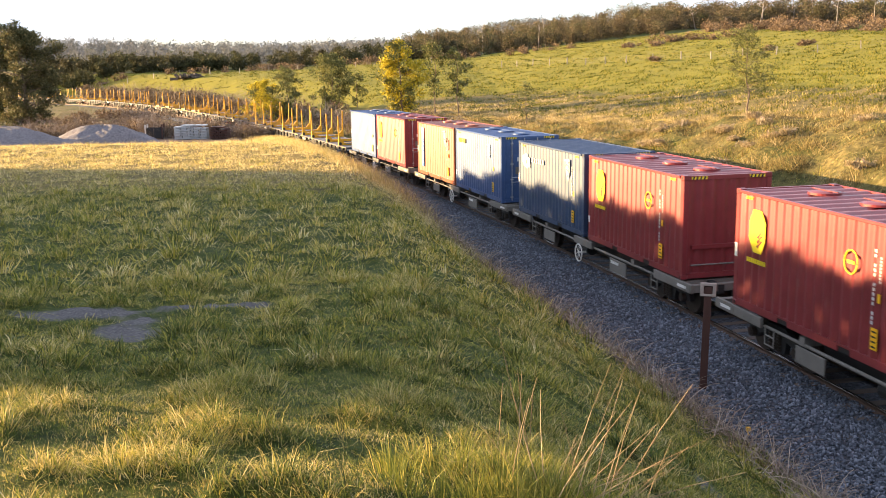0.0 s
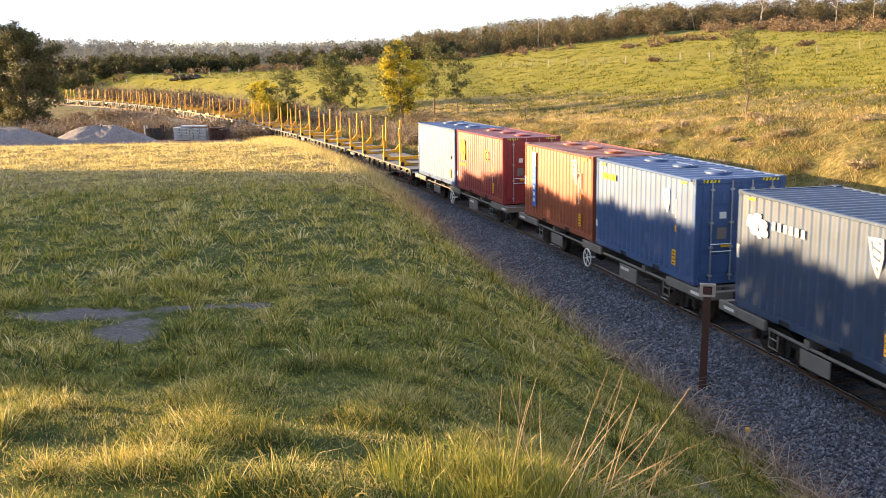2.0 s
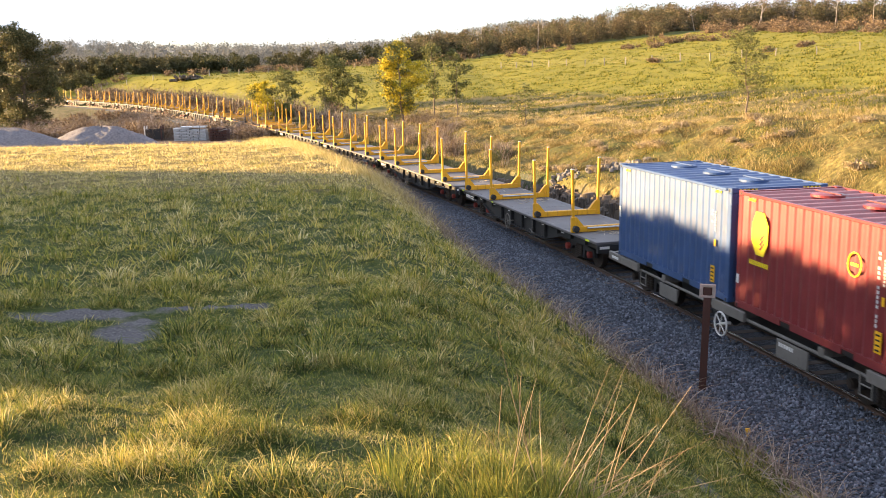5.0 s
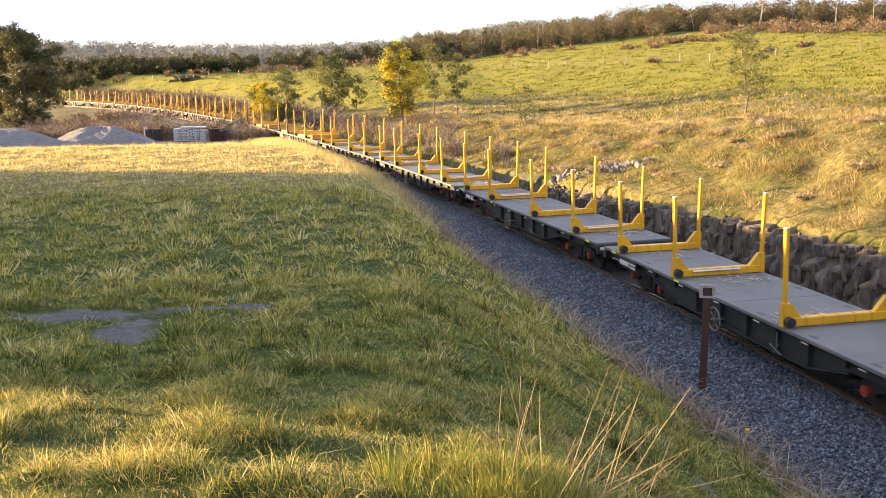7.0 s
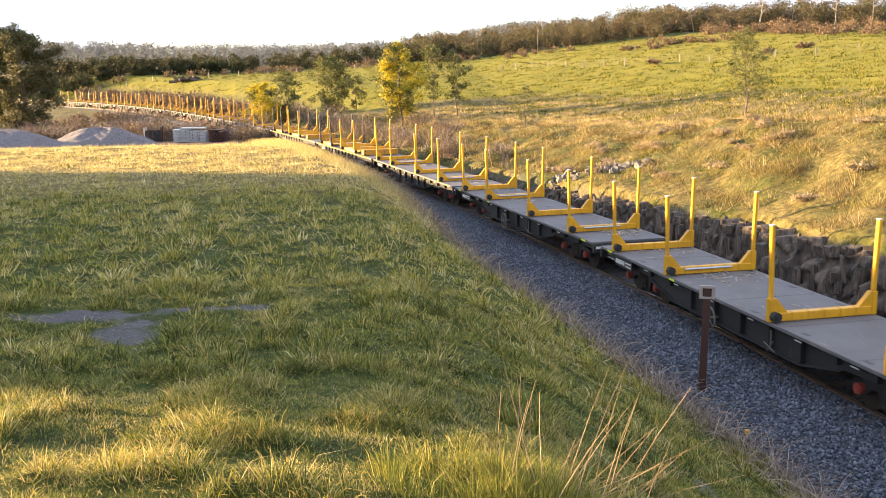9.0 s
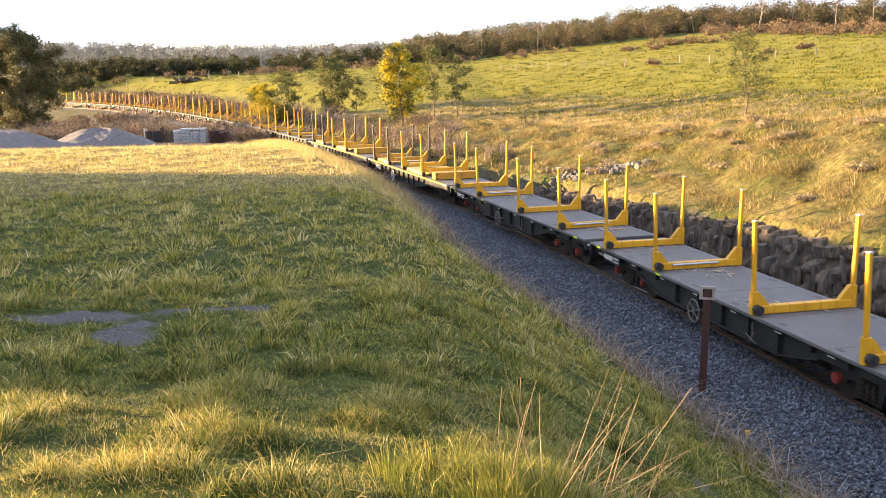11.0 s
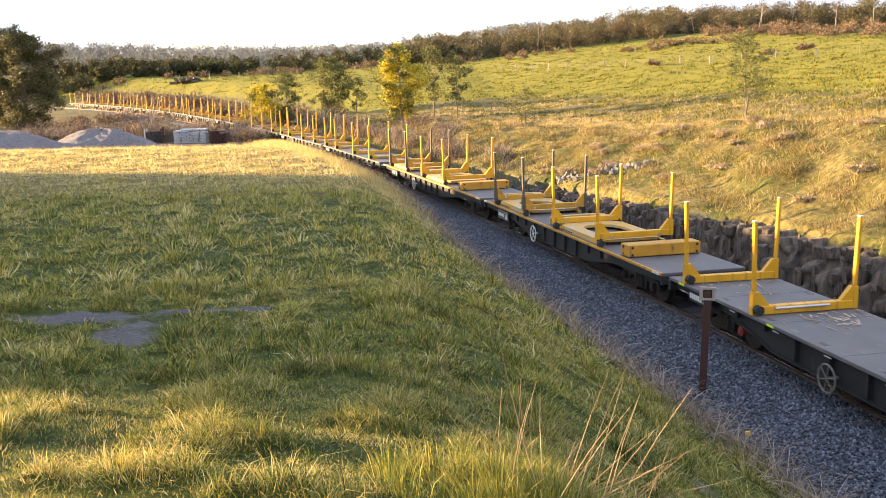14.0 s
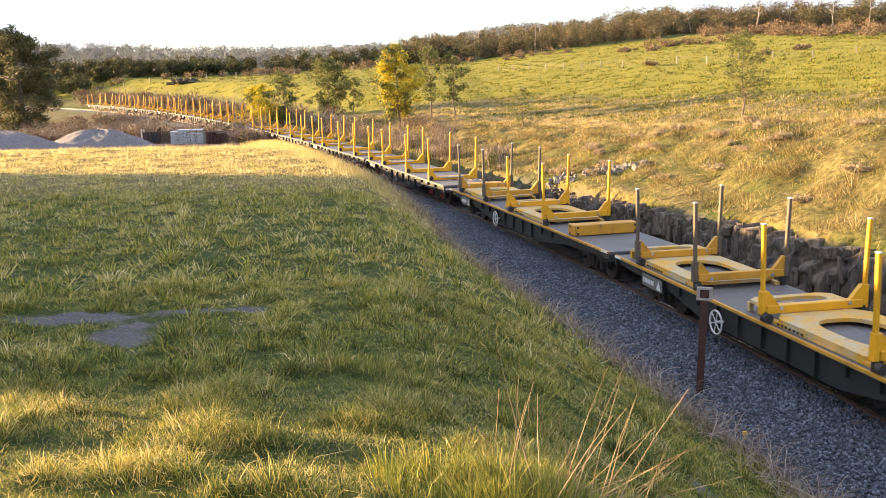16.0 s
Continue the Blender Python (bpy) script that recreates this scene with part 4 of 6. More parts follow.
def oval_frame(bm, x0, x1, y0, y1, z0, z1, n=28, rx=0.62, ry=0.60):
    """A plate with an oval hole, with thickness."""
    cx, cy = (x0 + x1) / 2, (y0 + y1) / 2
    a, b_ = (x1 - x0) / 2, (y1 - y0) / 2
    rows = {}
    for z in (z0, z1):
        inn, out = [], []
        for i in range(n):
            q = 6.2832 * i / n
            co, si = math.cos(q), math.sin(q)
            k = min(a / max(1e-6, abs(co)), b_ / max(1e-6, abs(si)))
            sq = (abs(co) ** 3 + abs(si) ** 3) ** (-1 / 3)
            inn.append(bm.verts.new((cx + a * rx * co * sq, cy + b_ * ry * si * sq, z)))
            out.append(bm.verts.new((cx + co * k, cy + si * k, z)))
        rows[z] = (inn, out)
    for i in range(n):
        j = (i + 1) % n
        bm.faces.new((rows[z1][0][i], rows[z1][0][j], rows[z1][1][j], rows[z1][1][i]))
        bm.faces.new((rows[z0][1][i], rows[z0][1][j], rows[z0][0][j], rows[z0][0][i]))
        bm.faces.new((rows[z0][0][i], rows[z0][0][j], rows[z1][0][j], rows[z1][0][i]))
        bm.faces.new((rows[z1][1][i], rows[z1][1][j], rows[z0][1][j], rows[z0][1][i]))


def rack_wagon(L, places, beam_x, label, seed):
    """A flat wagon that carries yellow log cradles: frames with oval holes under the bolsters."""
    root = new("cradle_wagon")
    tagged(root, label, "wagon", "wagons of the train")
    W2 = 1.24
    bm = bmesh.new()
    box(bm, -L / 2, L / 2, -W2, W2, 0.96, 1.04)
    part("deck", bm, M_DECK, root, "worn grey steel deck", bevel=0.01)
    bm = bmesh.new()
    box(bm, -L / 2, L / 2, -W2 - 0.012, -W2 + 0.06, 0.99, 1.048)
    part("deck_edge", bm, M_YELLOW_OLD, root, "worn yellow deck edge")
    for sy in (-1, 1):
        bm = bmesh.new()
        y0, y1 = sorted((sy * 1.12, sy * 1.04))
        prism(bm, [(-L / 2, 0.78), (-L / 2, 0.96), (L / 2, 0.96), (L / 2, 0.78), (L / 2 - 3.2, 0.70), (2.6, 0.40), (-2.6, 0.40), (-L / 2 + 3.2, 0.70)], y0, y1)
        sill = part("side_sill", bm, M_UNDER, root)
        for x in np.arange(-3.8, 3.9, 0.95):
            bm = bmesh.new()
            box(bm, x - 0.03, x + 0.03, 1.12 if sy > 0 else -1.2, 1.2 if sy > 0 else -1.12, 0.45 if abs(x) < 2.7 else 0.72, 0.959)
            part("sill_rib", bm, M_UNDER, sill)
    for sx in (-1, 1):
        bm = bmesh.new()
        box(bm, sx * L / 2 - 0.05, sx * L / 2 + 0.05, -W2 + 0.01, W2 - 0.01, 0.74, 0.955)
        part("end_beam", bm, M_UNDER, root, bevel=0.01)
        bm = bmesh.new()
        box(bm, sx * (L / 2 - 0.25) - 0.2, sx * (L / 2 - 0.25) + 0.2, -W2 - 0.022, -W2 - 0.012, 0.985, 1.045)
        part("end_marker", bm, M_WHITE, root, "white painted end mark")
    bm = bmesh.new()
    box(bm, -L / 2 + 1.9, -L / 2 + 3.1, -W2 - 0.012, -W2 + 0.012, 0.60, 0.92)
    bd = part("number_board", bm, M_GREYFR, root, "grey number board", bevel=0.005)
    bars(bd, "board_bars", M_WHITE, -L / 2 + 1.98, 0.7, 7, 0.065, 0.12, 0.095, y=-W2 - 0.014)
    bm = bmesh.new()
    prism(bm, [(-L / 2 + 2.78, 0.64), (-L / 2 + 3.04, 0.64), (-L / 2 + 2.91, 0.88)], -W2 - 0.02, -W2 - 0.012)
    part("board_mark", bm, M_WHITE, bd)
    handwheel(root, -1.7, -1.30, 0.60)
    wsets = []
    for x in (-L / 2 + 2.0, L / 2 - 2.0):
        bogie_frame(root, x, M_WHEEL)
        wsets += [wheelset(root, x - 0.88, True), wheelset(root, x + 0.88, True)]
    coupler(root, L)
    # box beam at the front
    bm = bmesh.new()
    box(bm, beam_x - 0.26, beam_x + 0.26, -1.12, 1.12, 1.06, 1.40)
    be = part("box_beam", bm, M_YELLOW_OLD, root, "scratched yellow box beam", bevel=0.02)
    # black discs on the beam, shade of the bolt holes as colour
    bm = bmesh.new()
    for y in (-1.0, 1.0):
        for z in (1.12, 1.32):
            cyl(bm, (beam_x + 0.255, y, z), (beam_x + 0.268, y, z), 0.04, 8)
    for z in (1.12, 1.32):
        cyl(bm, (beam_x - 0.1, -1.115, z), (beam_x - 0.1, -1.128, z), 0.04, 8)
    part("beam_holes", bm, M_BLACK, be)
    # cradles between pairs of bolsters
    for k, (xa, xb) in enumerate(((places[0], places[1]), (places[2], places[3]))):
        mat = M_CRADLE
        bm = bmesh.new()
        oval_frame(bm, xb + 0.1, xa - 0.1, -1.08, 1.08, 1.13, 1.21)
        cr = part("log_cradle", bm, mat, root, "yellow cradle frame with an oval hole")
        bm = bmesh.new()
        for sy in (-1, 1):
            box(bm, xb, xa, sy * 1.02 - 0.06, sy * 1.02 + 0.06, 1.041, 1.128)
        part("cradle_rail", bm, mat, cr, bevel=0.01)
        bm = bmesh.new()
        oval_frame(bm, xb - 1.0, xb - 0.12, -1.0, 1.0, 1.25, 1.32, 24, 0.55, 0.66)
        for sx in (-0.9, -0.2):
            for sy in (-1, 1):
                box(bm, xb + sx - 0.05, xb + sx + 0.05, sy * 0.94 - 0.05, sy * 0.94 + 0.05, 1.041, 1.25)
        part("cradle_saddle", bm, mat, cr)
        bm = bmesh.new()
        for i in range(7):
            box(bm, xb + 0.4 + i * 0.14, xb + 0.48 + i * 0.14, -1.088, -1.079, 1.065, 1.115)
        part("cradle_bars", bm, M_BLACK, cr)
    for i, x in enumerate(places):
        b_ = bolster(root, x, M_YELLOW if i < 2 else M_YELLOW_OLD, z=1.20 if i % 2 else 1.26, h=1.9, winch=False, straps=0, stake_mat=None if i < 2 else M_STAKE_OLD)
        for y in (-0.8, 0.8):
            bm = bmesh.new()
            cyl(bm, (x + 0.088, y, 1.33), (x + 0.112, y, 1.33), 0.045, 8)
            part("pin", bm, M_SILVER, b_)
        bm = bmesh.new()
        for sy in (-1, 1):
            box(bm, x - 0.08, x + 0.08, sy * 1.13 - 0.06, sy * 1.13 + 0.06, 1.041, 1.26)
        part("foot", bm, M_UNDER, b_)
        bm = bmesh.new()
        cyl(bm, (x + 0.1, -1.17, 1.16), (x + 0.24, -1.17, 1.16), 0.10, 12)
        part("strap_winch", bm, M_RUBBER, b_, "black strap winch")
    litter(root, [(beam_x - 1.5, 0.3, 20, 0.4), (places[1] - 1.4, 0.2, 30, 0.4), (places[3] - 0.5, 0, 40, 0.4)], seed, 1.05)
    return root, wsets


# ---- the train, from its front ----
def make_train():
    spec = [  # front end's place, look
        (-5.14, "red steel container with a yellow emblem and roof hatches", M_RED, False, 3),
        (3.43, "red steel container with a yellow emblem on a grey wagon", M_RED, False, 3),
        (9.89, "dark blue steel container with a white emblem and plain roof", M_BLUE, False, 0),
        (17.94, "blue steel container with yellow lettering and a door end", M_BLUE2, True, 3),
        (24.30, "orange-brown steel container with an upright blue and white panel", M_BROWN, False, 3),
        (32.83, "red steel container with a yellow emblem and a door end", M_RED, True, 3),
        (39.23, "bright blue steel container with plain sides behind a red one", M_BLUE2, False, 3)]
    for i, (c0, label, mat, doors, hatches) in enumerate(spec):
        o = container(label, mat, doors, hatches)
        if mat is M_RED:
            yellow_logo(o, -CL / 2 + 0.92, 1.78, 0.9)
            bm = bmesh.new()
            for q in np.linspace(0, 6.2832, 21)[:-1]:
                cyl(bm, (1.1 + 0.19 * math.cos(q), -CW / 2 - 0.008, 1.75 + 0.22 * math.sin(q)), (1.1 + 0.19 * math.cos(q + 0.33), -CW / 2 - 0.008, 1.75 + 0.22 * math.sin(q + 0.33)), 0.014, 5)
            box(bm, 1.0, 1.2, -CW / 2 - 0.014, -CW / 2 - 0.004, 1.72, 1.78)
            part("round_mark", bm, M_LEMON, o, "yellow ring mark")
            markings(o, 1.75, 16)
        elif mat is M_BLUE:
            em = None
            for cx, cz, r in ((-2.45, 1.98, 0.17), (-2.2, 2.06, 0.15), (-2.0, 1.95, 0.16), (-2.3, 1.83, 0.15), (-1.9, 1.8, 0.11), (-2.1, 1.74, 0.1)):
                pts = [(cx + r * (1 + 0.25 * math.sin(3 * q + cx * 9)) * math.cos(q), cz + r * (1 + 0.2 * math.cos(2 * q)) * math.sin(q)) for q in np.linspace(0, 6.2832, 13)[:-1]]
                bm = bmesh.new()
                prism(bm, pts, -CW / 2 - 0.012, -CW / 2 - 0.004 + 0.001 * cx)
                piece = part("emblem_piece" if em else "emblem", bm, M_SIGNW, em or o, "" if em else "white emblem")
                em = em or piece
            bars(o, "lettering", M_SIGNW, -1.62, 1.92, 6, 0.10, 0.17, 0.21)
            shield(o, [(1.45, 2.3), (1.85, 2.32), (1.88, 2.0), (1.78, 1.6), (1.6, 1.85)], mat)
            markings(o, 2.05, 14)
        elif "lettering and" in label:
            bars(o, "lettering", M_LEMON, -2.55, 2.04, 5, 0.13, 0.17, 0.2)
            shield(o, [(1.3, 2.2), (1.7, 2.2), (1.72, 1.9), (1.62, 1.6), (1.45, 1.8)], mat)
            markings(o, 1.9, 6)
        elif mat is M_BROWN:
            decal(o, "panel", M_SIGNW, -2.22, -1.88, 1.85, 2.32, label="white panel top")
            p_ = decal(o, "panel", M_SIGNB, -2.22, -1.88, 0.42, 1.85, label="upright blue panel")
            bars(p_, "panel_bars", M_SIGNW, -2.14, 1.68, 6, 0.18, 0.13, 0.22, True, y=-CW / 2 - 0.012)
            shield(o, [(1.35, 2.35), (1.75, 2.4), (1.85, 2.0), (1.78, 1.6), (1.55, 1.85)], mat)
            markings(o, 1.95, 13)
        else:
            markings(o, 2.2, 5)
        end_stickers(o, doors)
        decal(o, "plate", M_SIGNW, -CL / 2 + 0.03, -CL / 2 + 0.13, 0.55 if i % 2 else 1.1, 0.75 if i % 2 else 1.4)
        RIDERS.append((o, c0, c0 + CL, 1.0))
    # wagons under the containers
    first, ws = container_wagon()
    cw = [(-12.35, 1.95), (2.6, 16.9), (17.1, 31.2), (32.0, 46.15)]
    for k, (a, b_) in enumerate(cw):
        o = first if k == 0 else copy_thing(first, Matrix())
        RIDERS.append((o, a, b_, 0.0))
        SPINNERS.append((o, k))
    # log wagons
    lw = [((46.9, 61.6), (48.8, 52.2, 57.1, 60.5)), ((62.2, 76.95), (64.1, 67.8, 72.6, 76.0)), ((77.6, 92.5), (79.5, 83.2, 88.0, 91.3)), ((93.0, 108.05), (95.1, 99.0, 104.0, 107.2))]
    labels = ("grey flat log wagon with four yellow stake bolsters and bark litter", "grey flat log wagon with yellow bolsters and black number board", "dark flat log wagon with four yellow stake bolsters", "long flat log wagon with yellow bolsters and splinters on deck")
    for k, ((a, b_), pl) in enumerate(lw):
        mid = (a + b_) / 2
        o, ws = log_wagon(b_ - a, [mid - p_ for p_ in pl], labels[k], k + 3)
        RIDERS.append((o, a, b_, 0.0))
        SPINNERS.append((o, k))
    rk_ = [((108.6, 124.05), (112.7, 116.3, 119.3, 122.6), 111.0), ((124.6, 141.3), (129.8, 133.4, 136.4, 139.8), 127.6)]
    for k, ((a, b_), pl, bx) in enumerate(rk_):
        mid = (a + b_) / 2
        o, ws = rack_wagon(b_ - a, [mid - p_ for p_ in pl], mid - bx, "flat wagon carrying worn yellow log cradles with oval holes", k + 11)
        RIDERS.append((o, a, b_, 0.0))
        SPINNERS.append((o, k))
    a, L = 142.3, 15.3
    mid = a + L / 2
    base, ws = log_wagon(L, [mid - p_ for p_ in (144.6, 148.6, 153.5, 156.7)], "grey flat log wagon with four yellow stake bolsters", 21)
    for k in range(10):
        o = base if k == 0 else copy_thing(base, Matrix())
        RIDERS.append((o, a + k * 15.85, a + k * 15.85 + L, 0.0))


make_train()


# ---- growth and loose stuff, from arrays ----
def unit(v):
    return v / np.maximum(1e-9, np.linalg.norm(v, axis=1))[:, None]


def blades(pos, h, w_, lean, rng, fine=True):
    """Grass blades at pos (n,3): heights h, widths w_, lean (n,2) in metres at the tip."""
    n = len(pos)
    a = rng.uniform(0, 6.2832, n)
    side = np.column_stack([np.cos(a), np.sin(a), np.zeros(n)]) * (w_ / 2)[:, None]
    up = np.zeros((n, 3))
    up[:, 2] = h
    tip = pos + up * np.column_stack([np.ones(n)] * 3) + np.column_stack([lean, -0.25 * (lean ** 2).sum(1) / np.maximum(h, 0.01)])
    if not fine:
        v = np.stack([pos - side, pos + side, tip], 1).reshape(-1, 3)
        return v, np.arange(3 * n).reshape(-1, 3)
    mid = pos + up * 0.55 + np.column_stack([lean * 0.32, np.zeros(n)])
    v = np.stack([pos - side, pos + side, mid + side * 0.8, mid - side * 0.8, tip], 1).reshape(-1, 3)
    i = np.arange(n)[:, None] * 5
    f = np.concatenate([i + np.array([[0, 1, 2]]), i + np.array([[0, 2, 3]]), i + np.array([[3, 2, 4]])])
    return v, f


def stuff(name, v, f, mat, label, cat, kind="stuff", tone=None):
    me = mesh_of(name, v, f, mat)
    if tone is not None:
        me.attributes.new("tone", "FLOAT", "POINT").data.foreach_set("value", np.clip(tone, 0, 1).astype(np.float32))
    return tagged(new(name, me), label, cat, kind=kind)


def clumped(x, y, per, spread, rng):
    """Blade roots in clumps round (x, y), with the way that each leans."""
    n = len(x)
    k = n * per
    dx, dy = rng.normal(0, 1, k), rng.normal(0, 1, k)
    sp = np.repeat(spread * rng.uniform(0.5, 1.5, n), per)
    return np.repeat(x, per) + dx * sp, np.repeat(y, per) + dy * sp, np.column_stack([dx, dy])


def gathered(name, parts, mat, label):
    """One mesh of many batches of blades: (verts, faces, tone of each blade)."""
    off, vs, fs, ts = 0, [], [], []
    for (v, f), tone in parts:
        vs.append(v)
        fs.append(f + off)
        ts.append(np.repeat(tone, len(v) // max(1, len(tone))))
        off += len(v)
    stuff(name, np.concatenate(vs), np.concatenate(fs), mat, label, "grass", tone=np.concatenate(ts))


def field_grass():
    rng = np.random.RandomState(5)
    specs = [  # radii, tufts, blades in each, spread, height, width, bowed, share kept in the hollows
        (3.6, 9.8, 6400, 24, 0.055, 0.09, 0.0046, True, 0.25),
        (3.6, 9.8, 20000, 12, 0.09, 0.05, 0.0055, False, 1.0),
        (9.0, 19.5, 3800, 22, 0.075, 0.15, 0.0115, True, 0.25),
        (9.0, 19.5, 14000, 14, 0.08, 0.10, 0.0105, False, 0.35),
        (9.0, 19.5, 22000, 9, 0.12, 0.055, 0.009, False, 1.0),
        (18, 40, 4200, 18, 0.13, 0.21, 0.022, True, 0.2),
        (18, 40, 13000, 11, 0.14, 0.13, 0.018, False, 0.5),
        (18, 40, 9000, 8, 0.22, 0.055, 0.019, False, 1.0),
        (38, 80, 20000, 8, 0.36, 0.13, 0.034, False, 1.0),
        (38, 80, 9000, 13, 0.22, 0.22, 0.030, False, 0.5)]
    green, dry = [], []
    for r0, r1, n, per, spread, hh, ww, fine, low in specs:
        r = np.sqrt(rng.uniform(r0 ** 2, r1 ** 2, n))
        a = np.radians(rng.uniform(-26.5, 26.5, n))
        x, y = r * np.sin(a), r * np.cos(a)
        s, d = sd_of(x, y)
        H = hum(x, y)
        keep = (d < -near_edge(s) - 0.2 - 0.25 * rng.rand(n)) & (bare_spots(x, y) < 0.16 + 0.22 * rng.rand(n)) & (rng.rand(n) < low + (1 - low) * H)
        x, y, d, H = x[keep], y[keep], d[keep], H[keep]
        n = len(x)
        big = (0.55 + 0.95 * H) * rng.uniform(0.7, 1.35, n)
        X, Y, ln = clumped(x, y, per, spread, rng)
        Z = heights(X, Y)
        h = hh * np.repeat(big, per) * rng.uniform(0.45, 1.3, len(X))
        lean = ln * (h * 0.75)[:, None] + rng.normal(0, 0.4, (len(X), 2)) * h[:, None]
        w_ = ww * rng.uniform(0.6, 1.4, len(X))
        # pale straw under y 8.6 and past 36 partly paints in sunlight
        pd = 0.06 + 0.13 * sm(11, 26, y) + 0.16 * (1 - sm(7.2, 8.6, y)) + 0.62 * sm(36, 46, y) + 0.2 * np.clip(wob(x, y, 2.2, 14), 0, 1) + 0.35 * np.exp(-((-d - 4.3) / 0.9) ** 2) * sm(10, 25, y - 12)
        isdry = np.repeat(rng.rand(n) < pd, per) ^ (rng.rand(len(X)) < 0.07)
        # tone lifts stand in for light: sun under y 8.6, sky fill farther out
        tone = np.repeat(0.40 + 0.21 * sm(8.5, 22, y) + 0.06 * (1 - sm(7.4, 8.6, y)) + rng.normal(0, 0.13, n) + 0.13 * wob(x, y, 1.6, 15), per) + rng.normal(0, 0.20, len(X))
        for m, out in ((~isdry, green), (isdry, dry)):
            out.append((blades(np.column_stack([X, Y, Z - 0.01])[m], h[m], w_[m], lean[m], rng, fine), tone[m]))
    # rank tufts on the edge of the bank by the bridge
    n = 60
    x, y = 0.5 + rng.normal(0, 0.30, n), 4.75 + rng.normal(0, 0.3, n)
    X, Y, ln = clumped(x, y, 70, 0.06, rng)
    h = rng.uniform(0.08, 0.27, len(X))
    green.append((blades(np.column_stack([X, Y, heights(X, Y) - 0.01]), h, np.full(len(X), 0.0042), ln * (h * 0.4)[:, None], rng, True), rng.normal(0.5, 0.22, len(X))))
    # tall dry fringe along the top of the cutting
    n = 5200
    s = 19 + 47 * np.sqrt(rng.rand(n))
    d = -near_edge(s) - 0.35 - np.abs(rng.normal(0, 0.8, n)) * np.interp(s, [10, 30, 66], [0.6, 1.1, 1.2])
    x, y = line(s, d)
    X, Y, ln = clumped(x, y, 6, 0.16, rng)
    s2, d2 = sd_of(X, Y)
    k = d2 < -near_edge(s2) - 0.05
    X, Y, ln = X[k], Y[k], ln[k]
    h = 0.12 + 0.5 * rng.rand(len(X)) ** 1.6
    dry.append((blades(np.column_stack([X, Y, heights(X, Y) - 0.01]), h, np.full(len(X), 0.020), ln * (h * 0.4)[:, None], rng, False), rng.normal(0.5, 0.24, len(X))))
    gathered("grass", green, M_GRASS, "tufts of green winter grass over the field")
    gathered("dry_grass", dry, M_DRYGRASS, "straw-coloured dry grass among the green")


def bank_grass():
    rng = np.random.RandomState(8)
    n = 34000
    s = -6 + 96 * rng.rand(n) ** 1.4
    d = 3.9 + rng.gamma(2.0, 5.0, n)
    x, y = line(s, d)
    ok = (d < 60) & (y > 8)
    x, y, d = x[ok], y[ok], d[ok]
    per = 11
    lump = sm(-0.4, 0.9, wob(x, y, 1.5, 21) + 0.5 * wob(x, y, 4, 23))
    X, Y, ln = clumped(x, y, per, 0.17, rng)
    h = rng.uniform(0.09, 0.27, len(X)) * np.repeat((0.35 + 1.35 * lump) * rng.uniform(0.6, 1.5, len(x)), per)
    tone = np.repeat(0.40 + rng.normal(0, 0.22, len(x)) + 0.18 * wob(x, y, 3.0, 24) + 0.28 * sm(11, 17, d), per) + rng.normal(0, 0.17, len(X))
    g_ = np.repeat(rng.rand(len(x)) < 0.22 + 0.38 * wob(x, y, 4.5, 22), per)
    s2, d2 = sd_of(X, Y)
    k = d2 > 3.75
    X, Y, ln, h, tone, g_ = X[k], Y[k], ln[k], h[k], tone[k], g_[k]
    r = np.hypot(X, Y)
    pos = np.column_stack([X, Y, heights(X, Y) - 0.02])
    w_ = 0.007 + 0.00038 * r
    lean = ln * (h * 0.6)[:, None] + rng.normal(0, 0.4, (len(X), 2)) * h[:, None]
    gathered("bank_dry_grass", [(blades(pos[~g_], h[~g_], w_[~g_], lean[~g_], rng, False), tone[~g_])], M_BANKDRY, "dry golden grass on the bank beyond the line")
    gathered("bank_grass", [(blades(pos[g_], h[g_] * 0.7, w_[g_], lean[g_], rng, False), tone[g_] + 0.1)], M_GRASS, "green grass between dry tussocks on the bank")
    # hummocky pasture up the hill
    n = 36000
    a = np.radians(rng.uniform(-26, 26.5, n))
    r = 55 * np.exp(rng.uniform(0, math.log(4.7), n))
    x, y = r * np.sin(a), r * np.cos(a)
    s, d = sd_of(x, y)
    k = (d > 20) & (wob(x, y, 5.0, 25) + 0.6 * wob(x, y, 2.2, 26) > rng.uniform(-0.6, 0.7, n))
    x, y, r = x[k], y[k], r[k]
    X, Y, ln = clumped(x, y, 7, 0.4, rng)
    R = np.repeat(r, 7)
    h = rng.uniform(0.10, 0.32, len(X))
    v, f = blades(np.column_stack([X, Y, heights(X, Y) - 0.03]), h, 0.0012 * R, ln * (h * 0.6)[:, None], rng, False)
    stuff("pasture_tussocks", v, f, M_PASTURE, "low green tussocks on the hill pasture", "grass")


